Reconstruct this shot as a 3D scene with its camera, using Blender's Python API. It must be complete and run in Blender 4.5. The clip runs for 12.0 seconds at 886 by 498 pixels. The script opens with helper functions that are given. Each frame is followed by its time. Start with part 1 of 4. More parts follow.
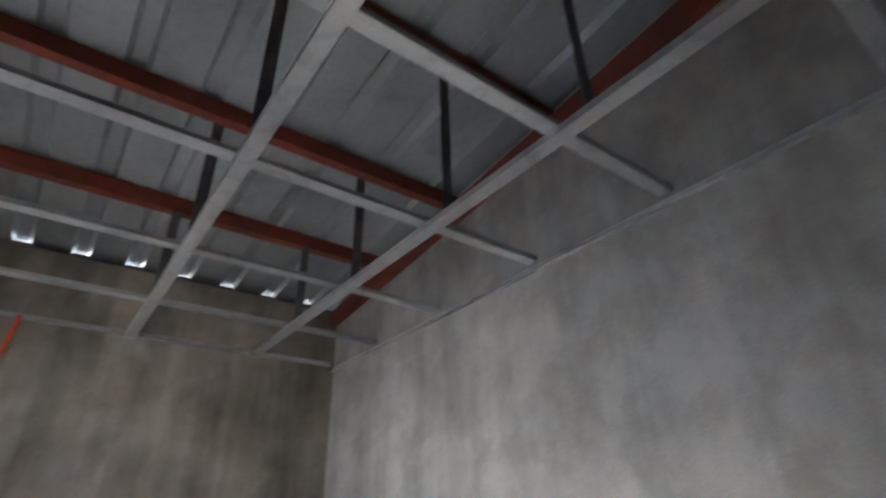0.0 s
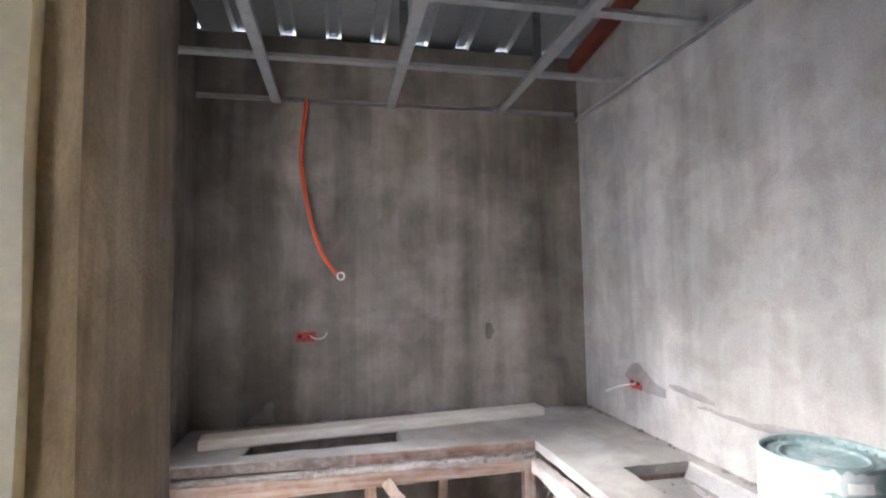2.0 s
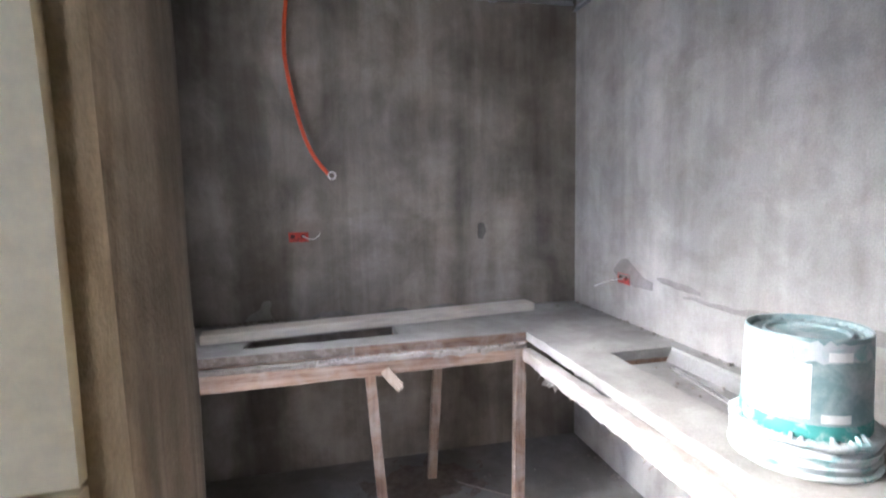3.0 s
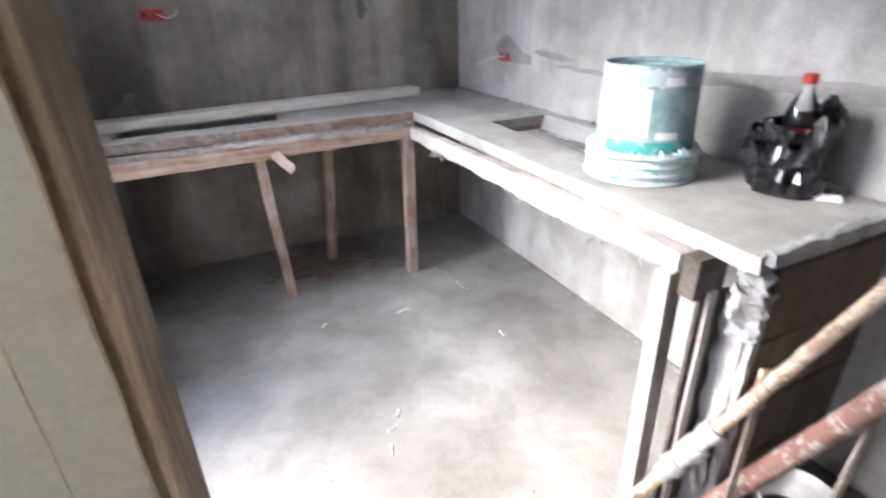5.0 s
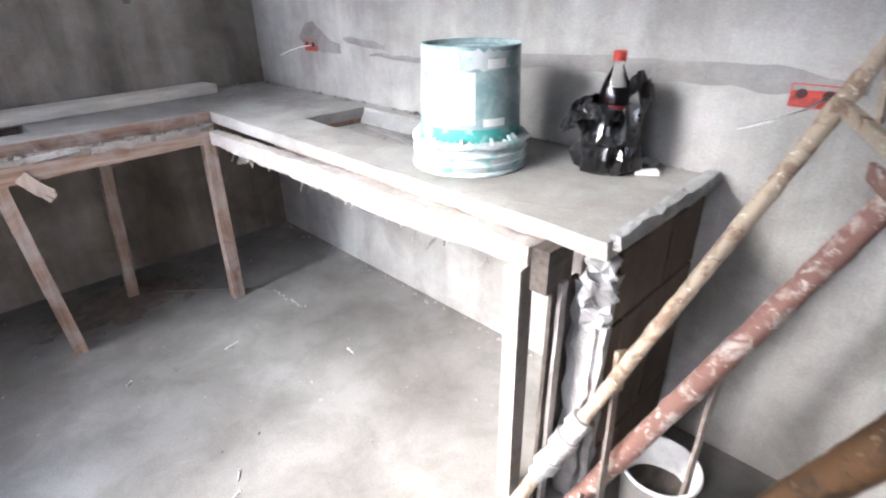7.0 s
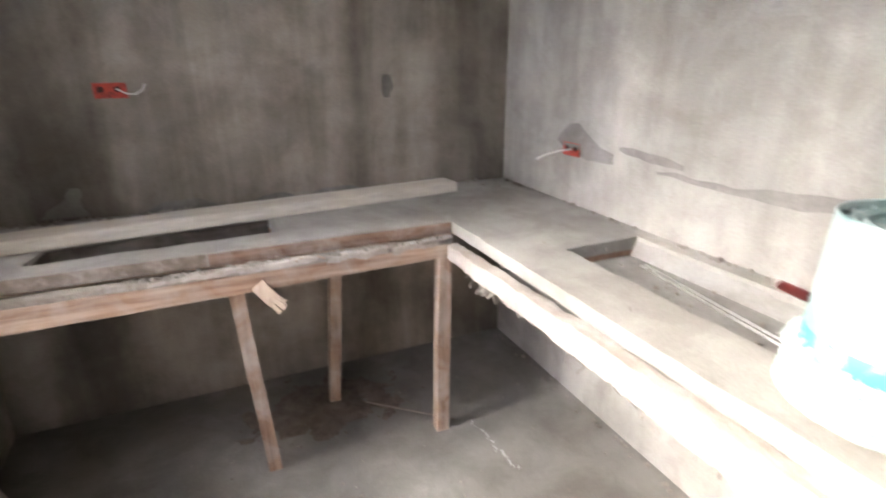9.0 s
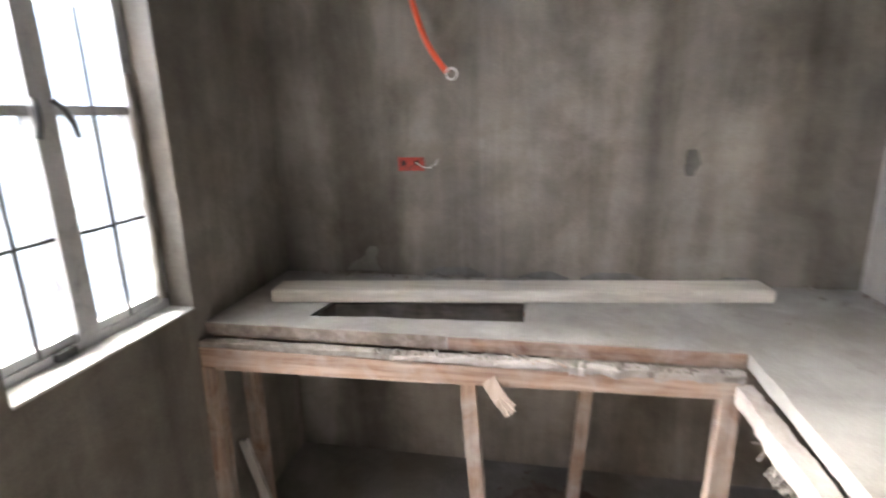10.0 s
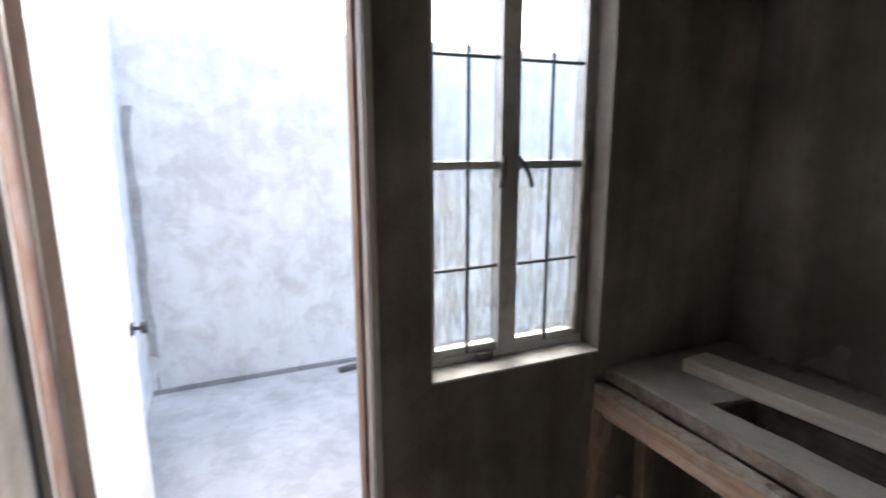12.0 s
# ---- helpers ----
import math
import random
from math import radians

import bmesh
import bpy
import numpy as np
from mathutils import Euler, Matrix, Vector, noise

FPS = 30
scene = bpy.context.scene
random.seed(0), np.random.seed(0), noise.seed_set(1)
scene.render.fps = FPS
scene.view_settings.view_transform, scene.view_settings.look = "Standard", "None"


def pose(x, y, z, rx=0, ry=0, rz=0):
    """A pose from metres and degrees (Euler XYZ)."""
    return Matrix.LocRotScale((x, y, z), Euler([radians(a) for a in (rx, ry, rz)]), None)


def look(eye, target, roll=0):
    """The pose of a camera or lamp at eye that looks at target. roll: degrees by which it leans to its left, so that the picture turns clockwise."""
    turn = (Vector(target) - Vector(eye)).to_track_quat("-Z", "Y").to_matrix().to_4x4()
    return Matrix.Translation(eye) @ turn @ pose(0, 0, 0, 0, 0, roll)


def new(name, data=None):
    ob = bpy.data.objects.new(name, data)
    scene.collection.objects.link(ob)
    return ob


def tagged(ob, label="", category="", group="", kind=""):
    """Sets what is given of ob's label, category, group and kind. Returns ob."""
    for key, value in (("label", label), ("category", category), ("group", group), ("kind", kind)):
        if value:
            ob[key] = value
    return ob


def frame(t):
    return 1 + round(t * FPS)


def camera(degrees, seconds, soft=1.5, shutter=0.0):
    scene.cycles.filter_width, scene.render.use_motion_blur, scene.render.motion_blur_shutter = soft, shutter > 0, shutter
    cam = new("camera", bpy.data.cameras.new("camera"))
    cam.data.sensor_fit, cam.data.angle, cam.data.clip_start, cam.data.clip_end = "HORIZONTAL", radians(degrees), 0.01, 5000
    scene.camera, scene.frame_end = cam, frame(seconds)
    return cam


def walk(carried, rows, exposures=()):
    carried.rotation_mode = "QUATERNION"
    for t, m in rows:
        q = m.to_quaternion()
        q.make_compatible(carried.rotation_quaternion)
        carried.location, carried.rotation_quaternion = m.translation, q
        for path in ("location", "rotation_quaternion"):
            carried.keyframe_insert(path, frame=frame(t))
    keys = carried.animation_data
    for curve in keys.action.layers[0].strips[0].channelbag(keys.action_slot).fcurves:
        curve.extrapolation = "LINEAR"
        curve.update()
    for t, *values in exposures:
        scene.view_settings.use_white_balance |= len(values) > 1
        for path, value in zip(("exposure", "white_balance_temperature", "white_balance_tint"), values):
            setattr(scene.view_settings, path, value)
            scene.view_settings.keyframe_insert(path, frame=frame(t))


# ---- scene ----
cam = camera(81.2, 12.0, soft=2.0, shutter=0.4)
PATH = [
    (0, (-1.419, -3.022, 1.692), (-0.342, -1.623, 2.631), -1.6),
    (0.5, (-1.432, -2.99, 1.658), (-0.665, -1.287, 2.376), 0.1),
    (1, (-1.434, -2.955, 1.629), (-0.92, -1.08, 2.098), 0.1),
    (1.5, (-1.447, -2.92, 1.595), (-1.047, -0.981, 1.875), -0.7),
    (2, (-1.449, -2.897, 1.57), (-1.051, -0.942, 1.71), -0.9),
    (2.5, (-1.482, -2.882, 1.551), (-1.051, -0.929, 1.524), -1.0),
    (3, (-1.496, -2.872, 1.51), (-1.044, -0.934, 1.305), -1.2),
    (3.2, (-1.485, -2.87, 1.489), (-1.027, -0.943, 1.211), -1.1),
    (4.8, (-1.538, -2.976, 1.353), (-0.882, -1.268, 0.545), -1.1),
    (5, (-1.546, -2.99, 1.339), (-0.778, -1.36, 0.472), -1.4),
    (5.5, (-1.524, -3.022, 1.312), (-0.514, -1.6, 0.332), -2.1),
    (6, (-1.505, -3.026, 1.311), (-0.337, -1.741, 0.319), -1.9),
    (6.5, (-1.479, -2.965, 1.297), (-0.202, -1.725, 0.386), -1.5),
    (6.7, (-1.456, -2.914, 1.294), (-0.172, -1.672, 0.394), -1.2),
    (8.3, (-1.367, -2.415, 1.328), (-0.365, -0.885, 0.519), 0.9),
    (8.5, (-1.378, -2.336, 1.354), (-0.4, -0.763, 0.599), 0.7),
    (9, (-1.328, -2.226, 1.396), (-0.559, -0.509, 0.718), -0.1),
    (9.5, (-1.207, -2.088, 1.466), (-1.02, -0.182, 0.891), -1.5),
    (10, (-1.11, -1.983, 1.486), (-1.486, -0.083, 0.986), -1.4),
    (10.5, (-1.057, -1.863, 1.505), (-1.998, -0.144, 1.109), 0.6),
    (11, (-0.998, -1.764, 1.525), (-2.303, -0.298, 1.141), -0.6),
    (11.5, (-0.943, -1.724, 1.541), (-2.528, -0.559, 1.177), -0.6),
    (12, (-0.931, -1.736, 1.577), (-2.724, -0.94, 1.184), -0.1),
]
walk(cam, [(t, look(eye, target, roll)) for t, eye, target, roll in PATH], exposures=[
    (0.0, 6.1, 6500, 7), (1.5, 6.35, 6600, 13), (2.5, 6.2, 6200, 13), (4.8, 5.95, 6000, 12), (6.7, 5.9, 6000, 11), (8.3, 6.05, 6500, 12),
    (9.3, 6.2, 7100, 12), (10.0, 6.45, 6900, 10), (10.6, 6.8, 5600, 7), (11.4, 6.8, 5600, 8), (11.7, 5.7, 6200, 10), (12.0, 4.7, 6900, 10)])

# ---- world and sun ----
world = bpy.data.worlds.new("sky")
scene.world = world
world.use_nodes = True
wn = world.node_tree.nodes
sky = wn.new("ShaderNodeTexSky")
sky.sky_type, sky.sun_disc = "NISHITA", False
sky.sun_elevation, sky.sun_rotation = radians(37), radians(-73)
sky.air_density, sky.dust_density = 0.8, 2.2
world.node_tree.links.new(sky.outputs[0], wn["Background"].inputs[0])
wn["Background"].inputs[1].default_value = 0.08
sun_data = bpy.data.lights.new("sun", "SUN")
sun_data.energy, sun_data.angle, sun_data.color = 0.35, radians(40), (1.0, 0.975, 0.94)
sun = new("sun", sun_data)
sun.matrix_world = look((-9.64, 1.69, 6.52), (-2.0, -0.65, 0.5))


# ---- materials ----
def material(name, rough=0.8, metal=0.0):
    m = bpy.data.materials.new(name)
    m.use_nodes = True
    b = m.node_tree.nodes["Principled BSDF"]
    b.inputs["Roughness"].default_value, b.inputs["Metallic"].default_value = rough, metal
    return m, m.node_tree.nodes, m.node_tree.links, b


def coords(n, l, scale, kind="Object"):
    tc, mp = n.new("ShaderNodeTexCoord"), n.new("ShaderNodeMapping")
    mp.inputs["Scale"].default_value = scale
    l.new(tc.outputs[kind], mp.inputs[0])
    return mp.outputs[0]


def noise_tex(n, l, vec, scale, detail=6.0, rough=0.6, distort=0.0):
    t = n.new("ShaderNodeTexNoise")
    t.inputs["Scale"].default_value, t.inputs["Detail"].default_value = scale, detail
    t.inputs["Roughness"].default_value, t.inputs["Distortion"].default_value = rough, distort
    l.new(vec, t.inputs["Vector"])
    return t.outputs[0]


def ramp(n, l, fac, stops):
    r = n.new("ShaderNodeValToRGB")
    while len(r.color_ramp.elements) < len(stops):
        r.color_ramp.elements.new(0.5)
    for e, (p, c) in zip(r.color_ramp.elements, stops):
        e.position, e.color = p, (*c, 1)
    l.new(fac, r.inputs[0])
    return r.outputs[0]


def mix(n, l, a, b, fac, mode="MIX"):
    m = n.new("ShaderNodeMix")
    m.data_type, m.blend_type = "RGBA", mode
    for sock, v in ((m.inputs[0], fac), (m.inputs[6], a), (m.inputs[7], b)):
        if isinstance(v, (int, float)):
            sock.default_value = v
        elif isinstance(v, tuple):
            sock.default_value = (*v, 1)
        else:
            l.new(v, sock)
    return m.outputs[2]


def bump(n, l, b, height, strength=0.3, dist=0.01):
    u = n.new("ShaderNodeBump")
    u.inputs["Strength"].default_value, u.inputs["Distance"].default_value = strength, dist
    l.new(height, u.inputs["Height"])
    l.new(u.outputs[0], b.inputs["Normal"])


def stain_shade_bands(n, l, vec, axis, start, length, stops):
    """Washed-down stains and painted shading: tones along one axis, with borders that wander down the wall."""
    sep = n.new("ShaderNodeSeparateXYZ")
    l.new(vec, sep.inputs[0])
    wander = noise_tex(n, l, coords(n, l, (2.2, 2.2, 1.3)), 1.0, 6, 0.65, 0.8)
    shift = n.new("ShaderNodeMath")
    shift.operation = "MULTIPLY_ADD"
    shift.inputs[1].default_value = 0.55
    l.new(wander, shift.inputs[0]), l.new(sep.outputs[axis], shift.inputs[2])
    place = n.new("ShaderNodeMapRange")
    place.inputs[1].default_value, place.inputs[2].default_value = start + 0.275, start + length + 0.275
    l.new(shift.outputs[0], place.inputs[0])
    return ramp(n, l, place.outputs[0], stops)


def plaster(name, dark, mid, light, streak=(9.0, 9.0, 0.7), relief=0.35, bands=None):
    """Cement render: trowel streaks that run down, cloudy damp patches and fine sand."""
    m, n, l, b = material(name, 0.88)
    v = coords(n, l, streak)
    streaks = noise_tex(n, l, v, 0.75, 7, 0.62, 0.35)
    plain = coords(n, l, (1, 1, 1))
    cloud = noise_tex(n, l, plain, 1.7, 5, 0.6, 0.3)
    sand = noise_tex(n, l, plain, 140.0, 3, 0.7)
    pats = noise_tex(n, l, plain, 5.0, 7, 0.68, 0.35)
    c1 = ramp(n, l, streaks, [(0.36, dark), (0.5, mid), (0.64, light)])
    c2 = ramp(n, l, cloud, [(0.38, dark), (0.5, mid), (0.62, light)])
    c = mix(n, l, c1, c2, 0.5)
    tone = ramp(n, l, pats, [(0.40, (0.70, 0.68, 0.66)), (0.56, (1.0, 1.0, 1.0))])
    c = mix(n, l, c, tone, 0.6, "MULTIPLY")
    if bands:
        c = mix(n, l, c, stain_shade_bands(n, l, plain, *bands), 1.0, "MULTIPLY")
    grain = ramp(n, l, sand, [(0.3, (0.74, 0.74, 0.74)), (0.7, (1.12, 1.12, 1.12))])
    c = mix(n, l, c, grain, 0.6, "MULTIPLY")
    l.new(c, b.inputs["Base Color"])
    h = mix(n, l, streaks, sand, 0.35)
    bump(n, l, b, h, relief, 0.012)
    return m


def timber(name, dark, light, axis=0, dust=0.35):
    """Rough sawn wood with its grain along one axis, dusted with cement."""
    m, n, l, b = material(name, 0.8)
    s = [60.0, 60.0, 60.0]
    s[axis] = 3.0
    v = coords(n, l, s)
    grain = noise_tex(n, l, v, 1.0, 6, 0.6, 0.3)
    c = ramp(n, l, grain, [(0.38, dark), (0.62, light)])
    p = noise_tex(n, l, coords(n, l, (1, 1, 1)), 9.0, 6, 0.65, 0.7)
    mask = ramp(n, l, p, [(0.38, (0, 0, 0)), (0.66, (1, 1, 1))])
    fac = n.new("ShaderNodeMath")
    fac.operation = "MULTIPLY"
    fac.inputs[1].default_value = dust
    l.new(mask, fac.inputs[0])
    c = mix(n, l, c, (0.50, 0.48, 0.45), fac.outputs[0])
    l.new(c, b.inputs["Base Color"])
    bump(n, l, b, grain, 0.4, 0.004)
    return m


def painted(name, base, spot, rough=0.5, metal=0.0, scale=8.0, low=0.5, high=0.7, relief=0.1, fleck=None):
    m, n, l, b = material(name, rough, metal)
    v = coords(n, l, (1, 1, 1))
    f = noise_tex(n, l, v, scale, 7, 0.65, 0.6)
    c = mix(n, l, base, spot, ramp(n, l, f, [(low, (0, 0, 0)), (high, (1, 1, 1))]))
    if fleck:
        g = noise_tex(n, l, v, scale * 2.6, 5, 0.6, 0.4)
        c = mix(n, l, c, fleck, ramp(n, l, g, [(0.60, (0, 0, 0)), (0.66, (1, 1, 1))]))
    fine = noise_tex(n, l, v, scale * 14, 4, 0.6)
    c = mix(n, l, c, ramp(n, l, fine, [(0.3, (0.86, 0.86, 0.86)), (0.7, (1.05, 1.05, 1.05))]), 0.7, "MULTIPLY")
    l.new(c, b.inputs["Base Color"])
    bump(n, l, b, f, relief, 0.004)
    return m


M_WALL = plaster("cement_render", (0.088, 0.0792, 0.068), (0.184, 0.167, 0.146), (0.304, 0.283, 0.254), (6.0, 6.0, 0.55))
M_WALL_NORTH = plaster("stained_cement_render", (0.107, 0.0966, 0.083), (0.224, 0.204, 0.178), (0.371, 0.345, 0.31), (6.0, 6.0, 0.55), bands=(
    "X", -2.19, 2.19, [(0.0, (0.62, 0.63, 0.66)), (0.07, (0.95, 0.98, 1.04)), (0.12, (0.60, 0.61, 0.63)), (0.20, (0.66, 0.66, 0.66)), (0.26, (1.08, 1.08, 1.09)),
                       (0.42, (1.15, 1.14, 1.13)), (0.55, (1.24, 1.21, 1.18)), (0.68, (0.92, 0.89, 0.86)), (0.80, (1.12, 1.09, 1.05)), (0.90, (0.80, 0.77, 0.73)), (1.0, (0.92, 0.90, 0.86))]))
# Lighter copy of M_WALL: the window-facing wall's brightness is tuned into the colour.
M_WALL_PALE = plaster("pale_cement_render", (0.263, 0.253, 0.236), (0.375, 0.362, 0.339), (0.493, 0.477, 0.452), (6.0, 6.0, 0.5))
# Lightened in colour so the yard reads bright; the sun misses its visible wall.
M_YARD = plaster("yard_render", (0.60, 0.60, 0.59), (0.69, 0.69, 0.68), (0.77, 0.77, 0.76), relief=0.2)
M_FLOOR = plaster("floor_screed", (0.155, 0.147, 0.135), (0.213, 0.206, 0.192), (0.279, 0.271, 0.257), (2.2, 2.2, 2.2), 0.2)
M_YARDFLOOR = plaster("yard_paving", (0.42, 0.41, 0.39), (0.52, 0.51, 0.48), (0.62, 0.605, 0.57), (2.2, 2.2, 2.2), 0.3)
M_SLAB = plaster("counter_concrete", (0.27, 0.26, 0.243), (0.345, 0.335, 0.317), (0.42, 0.41, 0.39), (5, 5, 5), 0.2)
M_EDGE = plaster("broken_concrete", (0.11, 0.085, 0.068), (0.23, 0.19, 0.16), (0.42, 0.385, 0.35), (26, 26, 26), 0.9)
M_BLOCK = plaster("block_wall", (0.095, 0.070, 0.050), (0.165, 0.125, 0.094), (0.24, 0.19, 0.148), (7, 7, 3), 0.7)
M_DIRT = plaster("loose_mortar", (0.187, 0.162, 0.14), (0.306, 0.281, 0.255), (0.425, 0.408, 0.383), (40, 40, 40), 1.0)
M_MORTAR = plaster("grey_mortar", (0.306, 0.306, 0.302), (0.399, 0.399, 0.395), (0.493, 0.493, 0.489), (22, 22, 22), 0.8)
M_PATCH = plaster("damp_patch", (0.234, 0.23, 0.222), (0.289, 0.285, 0.277), (0.343, 0.339, 0.332), (12, 12, 12), 0.3)
M_WALL_DAMP = plaster("damp_wall_render", (0.10, 0.092, 0.082), (0.165, 0.152, 0.138), (0.24, 0.225, 0.205))
M_NEWRENDER = plaster("newer_render", (0.197, 0.191, 0.18), (0.258, 0.248, 0.236), (0.328, 0.318, 0.305), (12, 12, 12), 0.3)
M_TAN = plaster("tan_render", (0.378, 0.274, 0.161), (0.605, 0.473, 0.302), (0.832, 0.699, 0.491), (18, 18, 5), 0.7)
# Brown render; bands also paint it lit at the south edge, shaded northward.
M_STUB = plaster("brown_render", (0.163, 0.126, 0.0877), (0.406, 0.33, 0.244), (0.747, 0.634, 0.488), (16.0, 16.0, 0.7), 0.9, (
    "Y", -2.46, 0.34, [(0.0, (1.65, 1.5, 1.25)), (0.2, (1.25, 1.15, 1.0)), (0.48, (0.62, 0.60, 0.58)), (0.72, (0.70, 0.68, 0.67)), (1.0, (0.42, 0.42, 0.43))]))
M_CAKE = plaster("cement_caked_timber", (0.34, 0.297, 0.268), (0.442, 0.408, 0.383), (0.527, 0.501, 0.48), (24, 7, 24), 0.9)
M_SOIL = plaster("soil", (0.095, 0.075, 0.060), (0.16, 0.13, 0.108), (0.23, 0.19, 0.165), (30, 30, 30), 1.0)
M_REDBOX = painted("orange_red_plastic", (0.46, 0.038, 0.022), (0.16, 0.022, 0.016), 0.5, 0, 26.0, 0.48, 0.62)
M_CONDUIT = painted("orange_conduit", (0.72, 0.10, 0.035), (0.60, 0.08, 0.03), 0.4, 0, 30.0)
M_WHITE = painted("white_plastic", (0.74, 0.73, 0.71), (0.58, 0.57, 0.55), 0.45, 0, 14.0)
M_GREEN = painted("grey_green_plastic", (0.19, 0.30, 0.30), (0.43, 0.50, 0.50), 0.5, 0, 9.0, 0.40, 0.60)
M_TEAL = painted("teal_plastic", (0.06, 0.33, 0.30), (0.42, 0.52, 0.50), 0.5, 0, 16.0, 0.52, 0.62)
M_CRUST = painted("cement_crust", (0.50, 0.55, 0.55), (0.22, 0.42, 0.41), 0.85, 0, 16.0, 0.5, 0.64, 0.5)
M_PAPER = painted("pale_label", (0.80, 0.82, 0.78), (0.70, 0.74, 0.72), 0.6, 0, 6.0)
M_BAG = painted("black_plastic_bag", (0.010, 0.010, 0.011), (0.035, 0.035, 0.037), 0.22, 0, 10.0)
M_BLUE = painted("blue_print", (0.05, 0.28, 0.60), (0.10, 0.38, 0.66), 0.5, 0, 12.0)
M_PIPE_PALE = painted("pale_crusted_pipe", (0.36, 0.295, 0.22), (0.20, 0.135, 0.095), 0.8, 0, 22.0, 0.50, 0.60, 0.9, (0.60, 0.54, 0.44))
M_PIPE_PINK = painted("red_crusted_pipe", (0.184, 0.096, 0.076), (0.368, 0.32, 0.288), 0.8, 0, 20.0, 0.5, 0.62, 0.9, (0.4, 0.36, 0.32))
M_PIPE_OCHRE = painted("ochre_rusty_pipe", (0.105, 0.0527, 0.0186), (0.0465, 0.026, 0.0124), 0.75, 0, 24.0, 0.46, 0.58, 0.9, (0.186, 0.143, 0.093))
M_PIPE_RUST = painted("rusty_pipe", (0.0992, 0.0322, 0.0174), (0.0527, 0.0211, 0.0136), 0.75, 0, 16.0, 0.46, 0.6, 0.8, (0.124, 0.0744, 0.0527))
M_STEEL = painted("rebar_steel", (0.24, 0.20, 0.17), (0.36, 0.34, 0.32), 0.6, 0.4, 30.0)
M_ALU = painted("aluminium", (0.70, 0.70, 0.70), (0.55, 0.55, 0.55), 0.3, 0.9, 20.0)
M_BRIGHT = painted("bright_zinc", (0.72, 0.72, 0.71), (0.60, 0.60, 0.59), 0.45, 0.15, 20.0)
M_SASH = painted("grey_window_steel", (0.42, 0.43, 0.44), (0.28, 0.285, 0.29), 0.5, 0.1, 12.0)
M_BAR = painted("dark_grille_bar", (0.05, 0.052, 0.055), (0.10, 0.10, 0.10), 0.5, 0.2, 20.0)
M_JAMB = timber("pale_jamb_wood", (0.34, 0.31, 0.28), (0.52, 0.49, 0.46), 2, 0.4)
M_LEAF = painted("white_door_paint", (0.76, 0.72, 0.68), (0.70, 0.63, 0.58), 0.5, 0, 3.0)


def glass(name, tint, rough=0.0, dirt=0.0):
    m, n, l, b = material(name, rough)
    b.inputs["Base Color"].default_value = (*tint, 1)
    b.inputs["Transmission Weight"].default_value = 1.0
    b.inputs["IOR"].default_value = 1.45
    if dirt:
        v = coords(n, l, (1, 30, 5))
        f = noise_tex(n, l, v, 1.0, 6, 0.7, 1.0)
        d = n.new("ShaderNodeBsdfDiffuse")
        d.inputs[0].default_value = (0.62, 0.63, 0.62, 1)
        mx = n.new("ShaderNodeMixShader")
        l.new(ramp(n, l, f, [(0.42, (dirt * 0.25,) * 3), (0.66, (dirt,) * 3)]), mx.inputs[0])
        l.new(b.outputs[0], mx.inputs[1]), l.new(d.outputs[0], mx.inputs[2])
        l.new(mx.outputs[0], n["Material Output"].inputs[0])
    return m


M_GLASS_DIRTY = glass("dirty_glass", (0.97, 0.99, 0.98), 0.0, 0.55)
M_GLASS = glass("window_glass", (0.98, 1.0, 0.99), 0.0, 0.08)
M_BOTTLE = glass("clear_plastic", (0.93, 0.95, 0.95), 0.05)
# Warm tint of the light on the boards is mixed into this cream.
M_CREAM = painted("cream_paint_warmed", (0.86, 0.73, 0.47), (0.78, 0.62, 0.36), 0.55, 0, 5.0)
M_WOOD_X = timber("form_timber_x", (0.27, 0.165, 0.115), (0.47, 0.33, 0.245), 0, 0.4)
M_WOOD_Z = timber("prop_timber", (0.19, 0.115, 0.08), (0.35, 0.235, 0.17), 2, 0.5)
M_PLANK = timber("plank", (0.50, 0.46, 0.395), (0.64, 0.60, 0.53), 0, 0.35)
# Dark wood colour, also used to paint shade into recesses.
M_DARKWOOD_SHADE = timber("dark_wood_and_shade", (0.030, 0.023, 0.018), (0.065, 0.050, 0.040), 0, 0.12)
M_EDGEBOARD = timber("edge_form_board", (0.13, 0.070, 0.046), (0.27, 0.165, 0.115), 0, 0.4)
M_TORN = timber("torn_wood", (0.31, 0.236, 0.186), (0.409, 0.329, 0.267), 2, 0.2)
M_FRAME = timber("door_frame_wood", (0.16, 0.075, 0.045), (0.28, 0.15, 0.09), 2, 0.25)
M_RED = painted("red_oxide_steel", (0.20, 0.035, 0.02), (0.10, 0.03, 0.02), 0.6, 0, 9.0, relief=0.2)
M_ZINC = painted("galvanised_steel", (0.535, 0.548, 0.561), (0.391, 0.404, 0.416), 0.32, 0.6, 14.0)
M_DULLZINC = painted("dull_zinc", (0.16, 0.165, 0.17), (0.09, 0.095, 0.10), 0.55, 0.5, 14.0)
M_ROOF = painted("roof_sheet", (0.344, 0.369, 0.385), (0.271, 0.295, 0.312), 0.45, 0.35, 3.0)


# ---- mesh tools ----
def box(bm, x0, x1, y0, y1, z0, z1):
    vs = [bm.verts.new((x, y, z)) for z in (z0, z1) for y in (y0, y1) for x in (x0, x1)]
    for f in ((0, 2, 3, 1), (4, 5, 7, 6), (0, 1, 5, 4), (2, 6, 7, 3), (0, 4, 6, 2), (1, 3, 7, 5)):
        bm.faces.new([vs[i] for i in f])
    return vs


